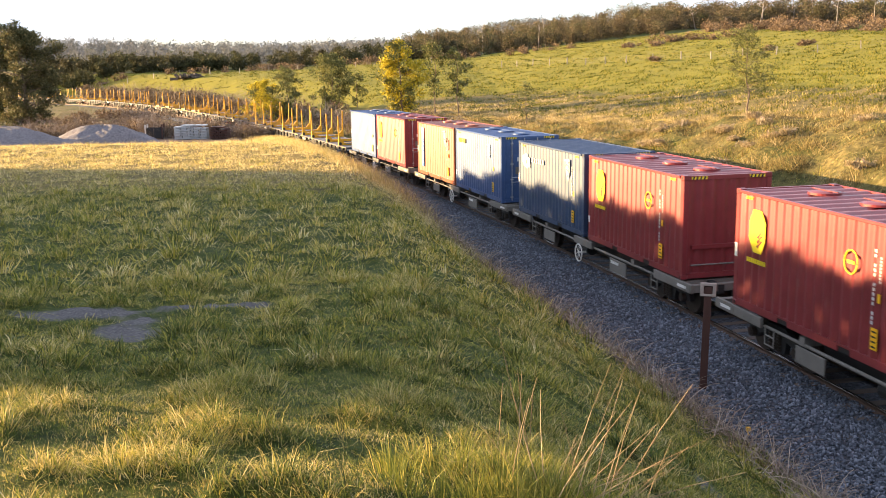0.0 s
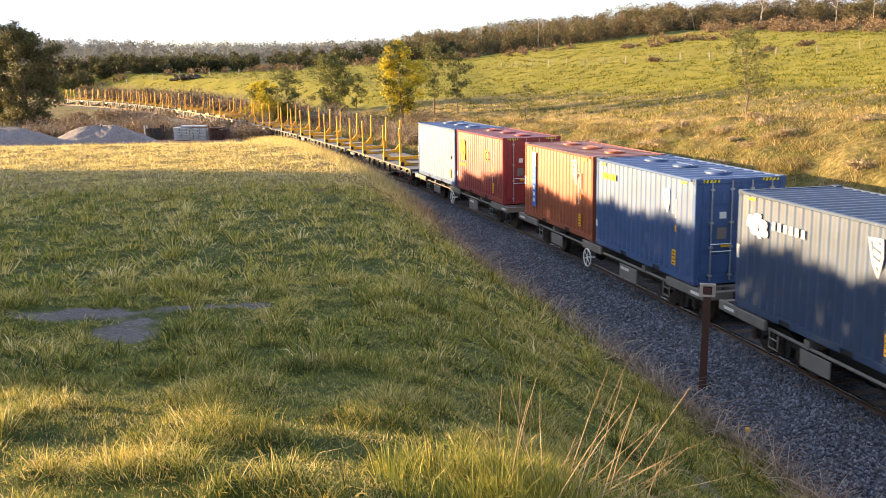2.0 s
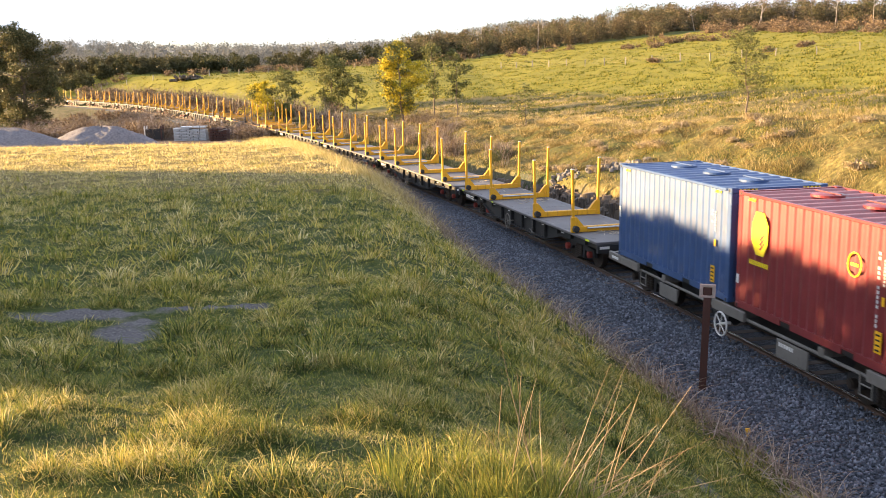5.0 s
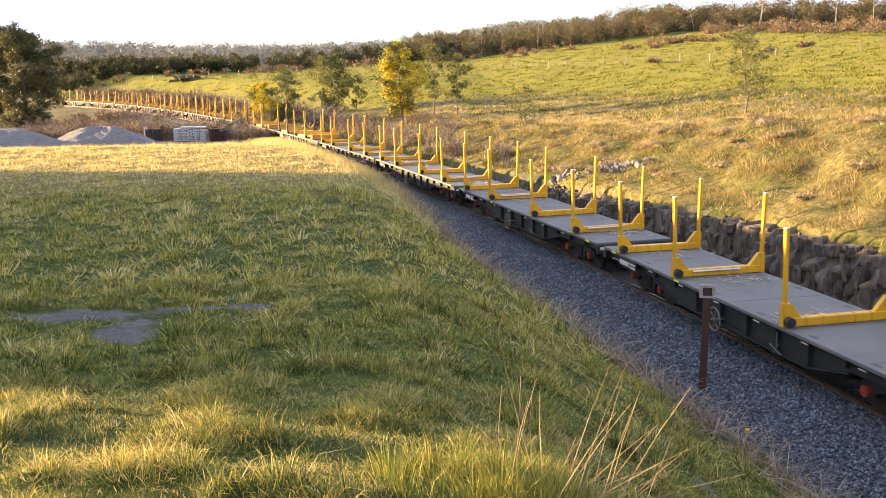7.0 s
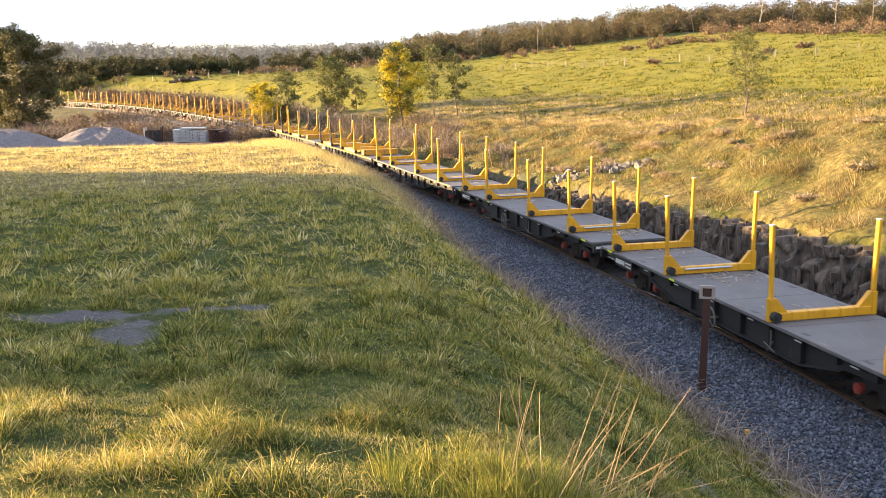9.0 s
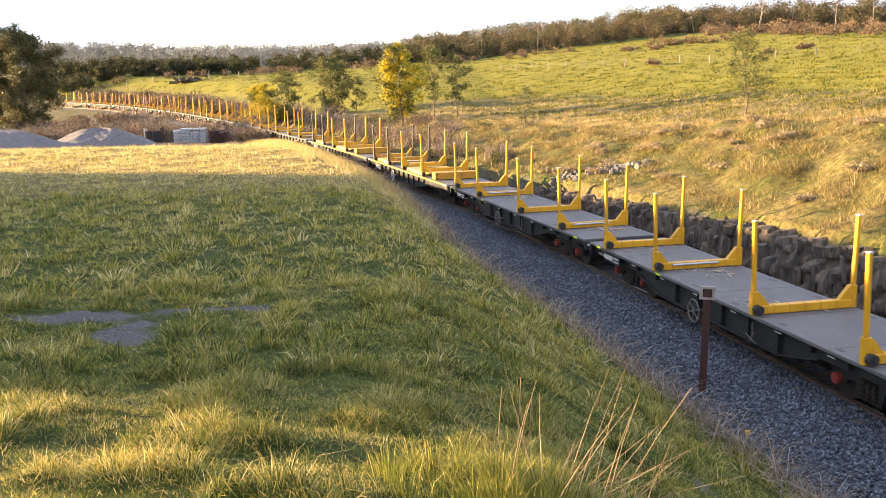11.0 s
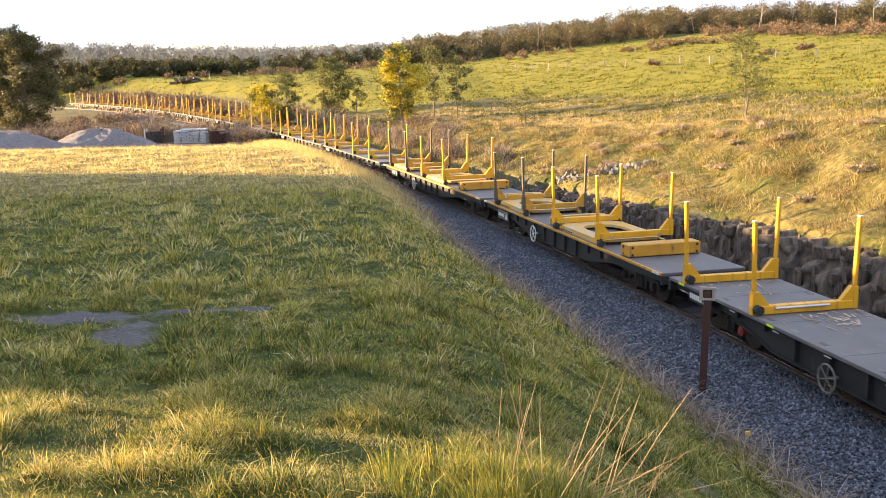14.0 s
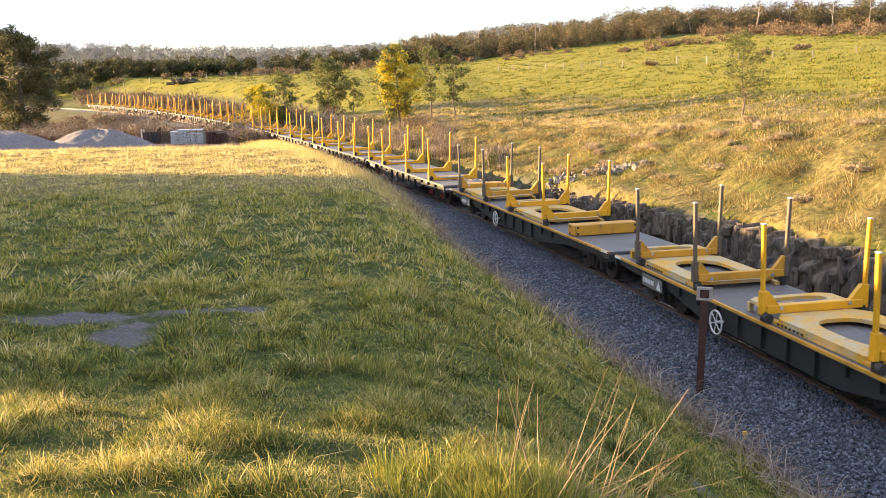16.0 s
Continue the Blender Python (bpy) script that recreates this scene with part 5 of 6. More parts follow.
def twigs(pos, h, w_, out, rng, seg=4):
    """Bowed dead stems: thin ribbons that rise and droop."""
    n = len(pos)
    a = rng.uniform(0, 6.2832, n)
    way = np.column_stack([np.cos(a), np.sin(a), np.zeros(n)])
    sd = np.column_stack([-np.sin(a), np.cos(a), np.zeros(n)]) * (w_ / 2)[:, None]
    tilt = rng.normal(0, 0.6, n)
    sd[:, 2] = (w_ / 2) * tilt
    rows = []
    for k in range(seg + 1):
        u = k / seg
        p = pos + way * (out * u)[:, None]
        p[:, 2] += h * (1.9 * u - 1.05 * u * u)
        rows += [p - sd * (1 - 0.6 * u), p + sd * (1 - 0.6 * u)]
    v = np.stack(rows, 1).reshape(-1, 3)
    m = 2 * (seg + 1)
    i = np.arange(n)[:, None] * m
    f = np.concatenate([i + np.array([[2 * k, 2 * k + 1, 2 * k + 3, 2 * k + 2]]) for k in range(seg)])
    return v, f


def leaf_cloud(c, rad, n, size, rng, shell=0.5):
    """n leaf-like triangles round a centre; more of them towards the surface."""
    u = unit(rng.normal(0, 1, (n, 3)))
    rr = rng.rand(n) ** shell
    p = np.asarray(c) + u * rr[:, None] * np.asarray(rad)
    a, b_ = unit(rng.normal(0, 1, (n, 3))), unit(rng.normal(0, 1, (n, 3)))
    sz = size * rng.uniform(0.5, 1.4, n)[:, None]
    return np.stack([p - a * sz * 0.5, p + a * sz * 0.5, p + b_ * sz], 1).reshape(-1, 3)


def tri(v):
    return np.arange(len(v)).reshape(-1, 3)


def scrub_patch(name, mounds, mat, label, seed, leaf=0.10, per=900, stems=120, lift=0.0):
    """Tangled low bushes; mounds: (x, y, rx, ry, h)."""
    rng = np.random.RandomState(seed)
    for x, y, rx, ry, h in mounds:
        z = float(heights(np.array([x]), np.array([y]))[0]) + lift
        root = new(name)
        tagged(root, label, "bush", "scrub by the line")
        root.location = (x, y, z)
        vs = []
        for _ in range(9):
            c = (rng.normal(0, 0.42) * rx, rng.normal(0, 0.42) * ry, h * rng.uniform(0.2, 0.7))
            vs.append(leaf_cloud(c, (rx * 0.42, ry * 0.42, h * 0.34), per // 9, leaf, rng, 0.45))
        v = np.concatenate(vs)
        v[:, 2] = np.maximum(v[:, 2], -0.05)
        part("foliage", mesh_of("foliage", v, tri(v), mat), mat, root)
        p = np.column_stack([rng.normal(0, 0.4, stems) * rx, rng.normal(0, 0.4, stems) * ry, np.full(stems, 0.0)])
        v, f = twigs(p, h * rng.uniform(0.7, 1.5, stems), np.full(stems, 0.022), rng.uniform(0.2, 0.9, stems) * rx, rng)
        tagged(part("stem_tangle", mesh_of("stem_tangle", v, f, M_TWIG), M_TWIG, root), kind="stuff")


def tree(name, label, x, y, height, spread, mat, seed, leaf=0.16, clumps=34, per=90, trunk=0.12, low=0.25, bloom=None, bloom_share=0.0, droop=0.0, dens=0.30, shape="oval", limbs=True):
    """A tapered, slightly bent trunk, limbs that fork off it, and clumps of small leaves at their ends."""
    rng = np.random.RandomState(seed)
    z = float(heights(np.array([x]), np.array([y]))[0])
    root = new(name)
    tagged(root, label, "tree")
    root.location = (x, y, z - 0.1)
    bm = bmesh.new()
    pts = [Vector((0, 0, 0))]
    bend = rng.normal(0, 0.03, 2)
    for k in range(1, 8):
        u = k / 7
        pts.append(Vector((bend[0] * height * u * u + rng.normal(0, 0.012) * height, bend[1] * height * u * u + rng.normal(0, 0.012) * height, height * 0.93 * u)))
    rings = [[bm.verts.new(p + Vector((math.cos(q), math.sin(q), 0)) * trunk * (1 - 0.125 * k)) for q in np.linspace(0, 6.2832, 9)[:-1]] for k, p in enumerate(pts)]
    for r0, r1 in zip(rings, rings[1:]):
        for i in range(8):
            bm.faces.new((r0[i], r0[(i + 1) % 8], r1[(i + 1) % 8], r1[i]))
    bm.faces.new(rings[-1])
    part("trunk", bm, M_BARK, root)
    leaves, flowers = [], []
    for i in range(clumps):
        u = low + (1 - low) * (i + rng.rand()) / clumps
        k = min(6, int(u * 7))
        o = pts[k].lerp(pts[k + 1], u * 7 - k)
        if shape == "oval":
            prof = math.sin(math.pi * min(1, 0.12 + 0.86 * (u - low) / (1 - low))) ** 0.7
        else:
            prof = (1 - (u - low) / (1 - low)) ** 0.7 + 0.1
        reach = spread * prof * rng.uniform(0.45, 1.05)
        a = rng.uniform(0, 6.2832)
        e = o + Vector((math.cos(a) * reach, math.sin(a) * reach, reach * rng.uniform(0.1, 0.6) - droop))
        if limbs:
            limb = bmesh.new()
            cyl(limb, o, e, trunk * 0.3 * (1.1 - u), 5, trunk * 0.06)
            part("limb", limb, M_BARK, root)
        for q in (0.55, 1.0):
            c = o.lerp(e, q) + Vector(rng.normal(0, 0.08 * spread, 3))
            rr = spread * dens * rng.uniform(0.6, 1.25)
            lst = flowers if rng.rand() < bloom_share else leaves
            lst.append(leaf_cloud(c, (rr, rr, rr * 0.75), int(per * (0.6 if q < 1 else 1.0)), leaf, rng, 0.55))
    if leaves:
        v = np.concatenate(leaves)
        part("crown", mesh_of("crown", v, tri(v), mat), mat, root)
    if flowers:
        v = np.concatenate(flowers)
        part("blossom", mesh_of("blossom", v, tri(v), bloom), bloom, root, "golden wattle blossom")
    return root


def woods():
    """Far woods on the hills, as one piece each."""
    rng = np.random.RandomState(31)

    def stand(n, ang, r0, r1, h0, h1, wide, tris, leaf, shape=0.5):
        a = np.radians(rng.uniform(*ang, n))
        r = np.sqrt(rng.uniform(r0 ** 2, r1 ** 2, n))
        x, y = r * np.sin(a), r * np.cos(a)
        z = heights(x, y)
        out = []
        for i in range(n):
            h = rng.uniform(h0, h1)
            k = rng.randint(3, 7)
            for _ in range(k):
                c = (x[i] + rng.normal(0, 0.3) * wide, y[i] + rng.normal(0, 0.3) * wide, z[i] + h * rng.uniform(0.35, 0.9))
                rr = wide * rng.uniform(0.3, 0.6)
                out.append(leaf_cloud(c, (rr, rr, rr * rng.uniform(0.7, 1.2)), tris // k, leaf, rng, 0.4))
            out.append(leaf_cloud((x[i], y[i], z[i] + h * 0.28), (wide * 0.45, wide * 0.45, h * 0.28), tris // 3, leaf * 1.2, rng, 0.4))
        return np.concatenate(out)
    v = stand(210, (-27, 1), 252, 285, 2.4, 5.0, 2.8, 520, 0.36)
    stuff("tree_belt", v, tri(v), M_BELT, "dark belt of trees behind the pasture", "trees")
    v = np.concatenate([stand(300, (-2, 14), 260, 360, 3.0, 9.0, 3.2, 460, 0.34), stand(300, (10, 28), 285, 390, 3.5, 10, 4.2, 460, 0.38), stand(120, (12, 28), 300, 400, 3.0, 5.5, 6.0, 420, 0.45)])
    stuff("hill_woods", v, tri(v), M_FOREST, "grey-brown eucalypt woods over the hill", "trees")
    # farthest ridges, their haze carried by the leaf colour
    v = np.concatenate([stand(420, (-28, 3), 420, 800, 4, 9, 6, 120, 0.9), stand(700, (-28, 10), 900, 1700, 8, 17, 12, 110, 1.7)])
    stuff("far_woods", v, tri(v), M_FAR, "far wooded ridges with pale haze in their leaf colour", "trees")
    v = np.concatenate([stand(34, (11, 28), 205, 225, 0.7, 1.7, 2.0, 170, 0.3), stand(52, (15, 28), 228, 262, 1.0, 3.2, 2.8, 220, 0.34), stand(40, (-24, 10), 236, 250, 0.8, 1.8, 2.2, 120, 0.35)])
    stuff("hill_scrub", v, tri(v), M_GORSE, "rusty brown gorse scrub along the field's top", "bushes")
    # pale dead trunks in the woods
    bm = bmesh.new()
    for _ in range(34):
        a, r = math.radians(rng.uniform(-3, 27)), rng.uniform(275, 340)
        x, y = r * math.sin(a), r * math.cos(a)
        z = float(heights(np.array([x]), np.array([y]))[0])
        h = rng.uniform(5, 10)
        top = (x + rng.normal(0, 0.8), y, z + h)
        cyl(bm, (x, y, z), top, 0.13, 5, 0.04)
        for _ in range(4):
            u = rng.uniform(0.5, 0.95)
            p = Vector((x, y, z)).lerp(Vector(top), u)
            cyl(bm, p, p + Vector((rng.normal(0, 1.5), rng.normal(0, 1), rng.uniform(0.5, 2))), 0.09, 4, 0.02)
    tagged(new("dead_trunks", done(bm, "dead_trunks", M_DEADWOOD)), "bleached dead trunks standing in the woods", "trees", kind="stuff")


def octa(rng, n, sizes):
    """Angular stones round the origin: eight-sided, unequal."""
    base = np.array([(1, 0, 0), (-1, 0, 0), (0, 1, 0), (0, -1, 0), (0, 0, 1), (0, 0, -1)], float)
    fc = np.array([(0, 2, 4), (2, 1, 4), (1, 3, 4), (3, 0, 4), (2, 0, 5), (1, 2, 5), (3, 1, 5), (0, 3, 5)])
    v = base[None] * rng.uniform(0.55, 1.2, (n, 6, 1)) + rng.normal(0, 0.16, (n, 6, 3))
    q = rng.normal(0, 1, (n, 4))
    q /= np.linalg.norm(q, axis=1)[:, None]
    w_, x, y, z = q.T
    R = np.stack([1 - 2 * (y * y + z * z), 2 * (x * y - z * w_), 2 * (x * z + y * w_), 2 * (x * y + z * w_), 1 - 2 * (x * x + z * z), 2 * (y * z - x * w_), 2 * (x * z - y * w_), 2 * (y * z + x * w_), 1 - 2 * (x * x + y * y)], 1).reshape(n, 3, 3)
    v = np.einsum("nij,nkj->nki", R, v) * sizes[:, None, None]
    f = (np.arange(n)[:, None, None] * 6 + fc[None]).reshape(-1, 3)
    return v, f


def ballast_stones():
    rng = np.random.RandomState(14)
    n = 46000
    s = -9 + 46 * rng.rand(n) ** 1.5
    d = -rng.uniform(0.55, 3.25, n)
    few = rng.rand(n) < 0.2
    d = np.where(few & (s < 20), rng.uniform(1.2, 3.2, n), d)
    x, y = line(s, d)
    z = np.interp(np.abs(d), [0, 1.75, 3.05, 3.5], [-0.13, -0.14, -0.55, -0.7])
    v, f = octa(rng, n, rng.uniform(0.024, 0.052, n))
    v = v + np.column_stack([x, y, z + 0.012])[:, None, :]
    stuff("loose_ballast", v.reshape(-1, 3), f, M_STONE, "blue-grey crushed ballast stones beside the rails", "stones")


field_grass()
bank_grass()
woods()
ballast_stones()


# ---- trees and bushes ----
tree("gum_tree", "tall dark gum tree with pale trunk at the field's edge", -45.5, 107, 11.6, 4.3, M_GUM, 41, 0.17, 80, 330, 0.3, 0.04, dens=0.22)
tree("gum_tree", "leafy gum tree with a thin ragged crown", -50.5, 109, 13.4, 3.8, M_EUC, 42, 0.17, 70, 300, 0.28, 0.10, dens=0.22)
tree("wattle_tree", "young wattle tree in golden blossom", -20.3, 112, 5.6, 2.2, M_EUC, 43, 0.17, 40, 120, 0.07, 0.05, M_WATTLE, 0.75)
tree("sapling", "grey-green gum sapling with airy crown", -17.6, 112, 6.2, 1.9, M_EUC, 44, 0.15, 36, 90, 0.07, 0.12)
tree("gum_tree", "bushy dark green young gum tree", -13.3, 120, 7.3, 2.6, M_EUC, 45, 0.17, 54, 130, 0.1, 0.06)
tree("sapling", "small grey-green gum sapling", -10.4, 121, 4.4, 1.3, M_EUC, 46, 0.15, 20, 60, 0.06, 0.12)
tree("wattle_tree", "tall wattle tree with golden blossom on one side", -3.4, 86.7, 7.9, 2.2, M_EUC, 47, 0.16, 60, 130, 0.1, 0.18, M_WATTLE, 0.55)
tree("sapling", "slender gum sapling with open crown", -0.5, 90.9, 7.0, 1.6, M_EUC, 48, 0.15, 30, 55, 0.07, 0.3)
tree("sapling", "slender gum sapling with clumped leaves", 1.6, 90.0, 6.6, 1.25, M_EUC, 49, 0.15, 26, 60, 0.07, 0.28)
tree("field_tree", "lone slender young tree with airy layered crown", 19.2, 60.8, 5.7, 1.75, M_EUC, 50, 0.085, 60, 70, 0.075, 0.26, dens=0.2)
tree("sapling", "thin sapling on the bank", 6.2, 70.5, 3.4, 1.0, M_EUC, 51, 0.1, 16, 40, 0.04, 0.2)
# unseen row of trees, added out of view to shade field and train
def hedge_tree(y, top, seed):
    """A dense clipped-looking crown down to the ground, with its trunk inside."""
    rng = np.random.RandomState(seed)
    x = -34 + 0.3 * math.sin(seed * 2.1)
    z = float(heights(np.array([x]), np.array([y]))[0])
    root = tagged(new("hedge_tree"), "dense dark tree added out of view to shade the field", "tree", "hedge trees")
    root.location = (x, y, z - 0.1)
    h = top - z + 0.1
    bm = bmesh.new()
    cyl(bm, (0, 0, 0), (0.05, 0.1, h * 0.9), 0.16, 8, 0.04)
    part("trunk", bm, M_BARK, root)
    out = []
    for k in range(16):
        u = (k + 0.5) / 16
        c = (rng.normal(0, 0.2), rng.normal(0, 0.2), 0.3 + (h - 0.95) * u)
        out.append(leaf_cloud(c, (1.15, 1.2, 0.62), 200, 0.26, rng, 0.5))
    for k in range(5):
        out.append(leaf_cloud((rng.normal(0, 0.3), -0.7 + 0.35 * k, h - 0.36 + rng.normal(0, 0.05)), (0.7, 0.7, 0.36), 260, 0.15, rng, 0.4))
    v = np.concatenate(out)
    part("crown", mesh_of("crown", v, tri(v), M_DARKLEAF), M_DARKLEAF, root)


def shade_row():
    te_, slope = math.tan(radians(SUN_ELEV)), -1 / math.tan(radians(SUN_FROM))
    ss = np.arange(-25, 34, 0.5)
    x, y = line(ss, -1.2)
    # wanted shadow height on the train, from which the tree tops follow
    shade = np.interp(ss, [-8, -3, 1, 6, 12, 18, 22, 26, 31], [2.5, 2.48, 2.42, 2.3, 2.12, 2.0, 1.65, 0.95, 0.5])
    yh = y + (x + 34) * slope
    top = shade + te_ * (x + 34) * math.hypot(1, slope)
    for k in range(29):
        yy = 15.95 + 1.25 * k
        hedge_tree(yy, float(np.interp(yy, yh, top)) + 0.16 * math.sin(k * 1.9) + 0.1 * math.sin(k * 0.8 + 1), 60 + k)


shade_row()

rng7 = random.Random(77)
scrub_patch("scrub_bush", [(-36 + 3.2 * i + rng7.uniform(-1, 1), 96 + 7 * math.sin(i * 1.7) - 0.4 * i, rng7.uniform(2.4, 3.6), 2.4, rng7.uniform(1.3, 2.2)) for i in range(9)], M_GORSE, "tangled brown scrub beside the railway", 71, 0.17, 1500, 200)
scrub_patch("scrub_bush", [(-56 + 4.5 * i + rng7.uniform(-1, 1), 118 - 1.5 * i + rng7.uniform(-3, 3), rng7.uniform(2.4, 3.4), 2.4, rng7.uniform(1.2, 2.2)) for i in range(6)], M_GORSE, "tangled brown scrub beside the railway", 72, 0.2, 1500, 200)
scrub_patch("scrub_bush", [(-40 + 2.6 * i + rng7.uniform(-1, 1), 89 + 2.2 * math.sin(i * 2.3) + 0.35 * i, rng7.uniform(1.8, 2.8), 1.8, rng7.uniform(1.0, 1.7)) for i in range(9)] + [(-20 + 1.2 * i, 100 - 2.4 * i, 1.7, 1.5, 0.9) for i in range(5)], M_GORSE, "tangled brown scrub beside the railway", 79, 0.15, 1400, 220)
hedge = []
for i in range(14):
    x, y = line(96 + 8.2 * i, 6.5 + rng7.uniform(-0.8, 1.2))
    hedge.append((float(x), float(y), 4.2, 2.2, rng7.uniform(2.2, 3.4)))
scrub_patch("bramble_bush", hedge, M_GORSE, "dense brown bramble hedge behind the line", 73, 0.27, 1800, 220)
mid = []
for s_, d_, r_, h_ in ((44, 5.5, 1.2, 1.1), (49, 6.6, 1.6, 1.4), (55, 5.6, 1.8, 1.3), (61, 6.5, 2.0, 1.3), (68, 6.0, 2.2, 1.4), (76, 7.0, 2.4, 1.4), (38, 6.4, 1.0, 0.9), (56, 9.5, 1.6, 0.9), (66, 11, 2.0, 1.0), (84, 7.0, 2.4, 1.5)):
    x, y = line(s_, d_)
    mid.append((float(x), float(y), r_, r_, h_))
scrub_patch("bramble_bush", mid, M_GORSE, "dry brown bramble on the bank", 74, 0.085, 1000, 220)
grn = []
for s_, d_, r_, h_ in ((35, 5.2, 0.9, 1.1), (92, 10, 1.6, 1.4), (47, 5.0, 0.9, 0.9)):
    x, y = line(s_, d_)
    grn.append((float(x), float(y), r_, r_, h_))
scrub_patch("gorse_bush", grn, M_DARKLEAF, "dark green gorse bush on the bank", 75, 0.07, 1400, 60)
small = []
for i in range(30):
    s_, d_ = rng7.uniform(0, 34), rng7.uniform(5.2, 12)
    x, y = line(s_, d_)
    small.append((float(x), float(y), rng7.uniform(0.3, 0.6), 0.4, rng7.uniform(0.2, 0.4)))
scrub_patch("dry_bush", small, M_DRYBUSH, "low dry tussock bush on the sunny bank", 76, 0.06, 900, 40)
scrub_patch("round_bush", [(-42, 236, 3.2, 2.2, 2.0), (-34, 232, 2.0, 2, 1.8), (-17, 236, 2.2, 2, 2.4), (40, 205, 1.6, 1.6, 1.2), (33, 150, 1.2, 1.2, 0.8), (49, 146, 1.1, 1.1, 0.9), (56, 150, 1.3, 1.3, 0.9)], M_GORSE, "round brown bush out on the pasture", 78, 0.25, 700, 60)


def brambles():
    """Bowed grey stems along the foot of the bank."""
    rng = np.random.RandomState(19)
    n = 6500
    s = -10 + 62 * rng.rand(n) ** 1.3
    d = -near_edge(s) - 0.3 - np.abs(rng.normal(0, 0.35, n))
    x, y = line(s, d)
    p = np.column_stack([x, y, heights(x, y)])
    v, f = twigs(p, rng.uniform(0.12, 0.55, n), rng.uniform(0.006, 0.016, n), rng.uniform(0.2, 0.9, n), rng, 5)
    stuff("bramble_stems", v, f, M_TWIG, "bowed grey bramble stems along the ballast", "brambles")
    # tall dead stalks near the bridge
    rng = np.random.RandomState(23)
    bm = bmesh.new()
    for k in range(34):
        bx, by = 0.66 + rng.normal(0, 0.14), 4.75 + rng.normal(0, 0.2)
        bz = float(heights(np.array([bx]), np.array([by]))[0])
        l = rng.uniform(0.35, 0.95)
        a = rng.normal(0.6, 0.5)
        way = Vector((math.sin(a), rng.normal(0.1, 0.2), math.cos(a))).normalized()
        p = Vector((bx, by, bz - 0.02))
        for q in range(3):
            e = p + way * l / 3
            cyl(bm, p, e, 0.0034 - 0.0008 * q, 5, 0.0027 - 0.0008 * q)
            p = e
            way = (way + Vector((0.05, 0, -0.05))).normalized()
    for bx, by, l in ((0.52, 6.6, 0.62), (0.58, 6.4, 0.5), (0.35, 6.1, 0.45)):
        bz = float(heights(np.array([bx]), np.array([by]))[0])
        cyl(bm, (bx, by, bz), (bx + 0.03, by, bz + l), 0.004, 5, 0.002)
    tagged(new("dead_stalks", done(bm, "dead_stalks", M_STALK)), "tall bleached dead stalks leaning over the bank", "stalks", kind="stuff")


brambles()


# ---- rock cut beyond the line ----
def rock_mesh(seed):
    """A split block of dolerite: four to five upright faces, a tilted broken top, sharp edges."""
    rng = random.Random(seed)
    bm = bmesh.new()
    n = rng.choice((4, 4, 5))
    rings = []
    shift = (rng.uniform(-0.12, 0.12), rng.uniform(-0.12, 0.12))
    tilt = (rng.uniform(-0.3, 0.3), rng.uniform(-0.3, 0.3))
    for z in (0.0, 0.55, 1.0):
        ring = []
        for i in range(n):
            a = 6.2832 * (i + 0.25 * math.sin(seed * 3.1 + i * 1.3)) / n
            r = 0.52 * (1 + 0.2 * math.sin(seed * 1.7 + i * 2.3)) * (1 - 0.1 * z) * rng.uniform(0.94, 1.06)
            x, y = r * math.cos(a), r * math.sin(a)
            ring.append(bm.verts.new((x + shift[0] * z, y + shift[1] * z, z + (tilt[0] * x + tilt[1] * y if z == 1 else 0))))
        rings.append(ring)
    for p, q in zip(rings, rings[1:]):
        for i in range(n):
            bm.faces.new((p[i], p[(i + 1) % n], q[(i + 1) % n], q[i]))
    bm.faces.new(rings[0][::-1])
    bm.faces.new(rings[-1])
    return done(bm, "rock", M_ROCK)


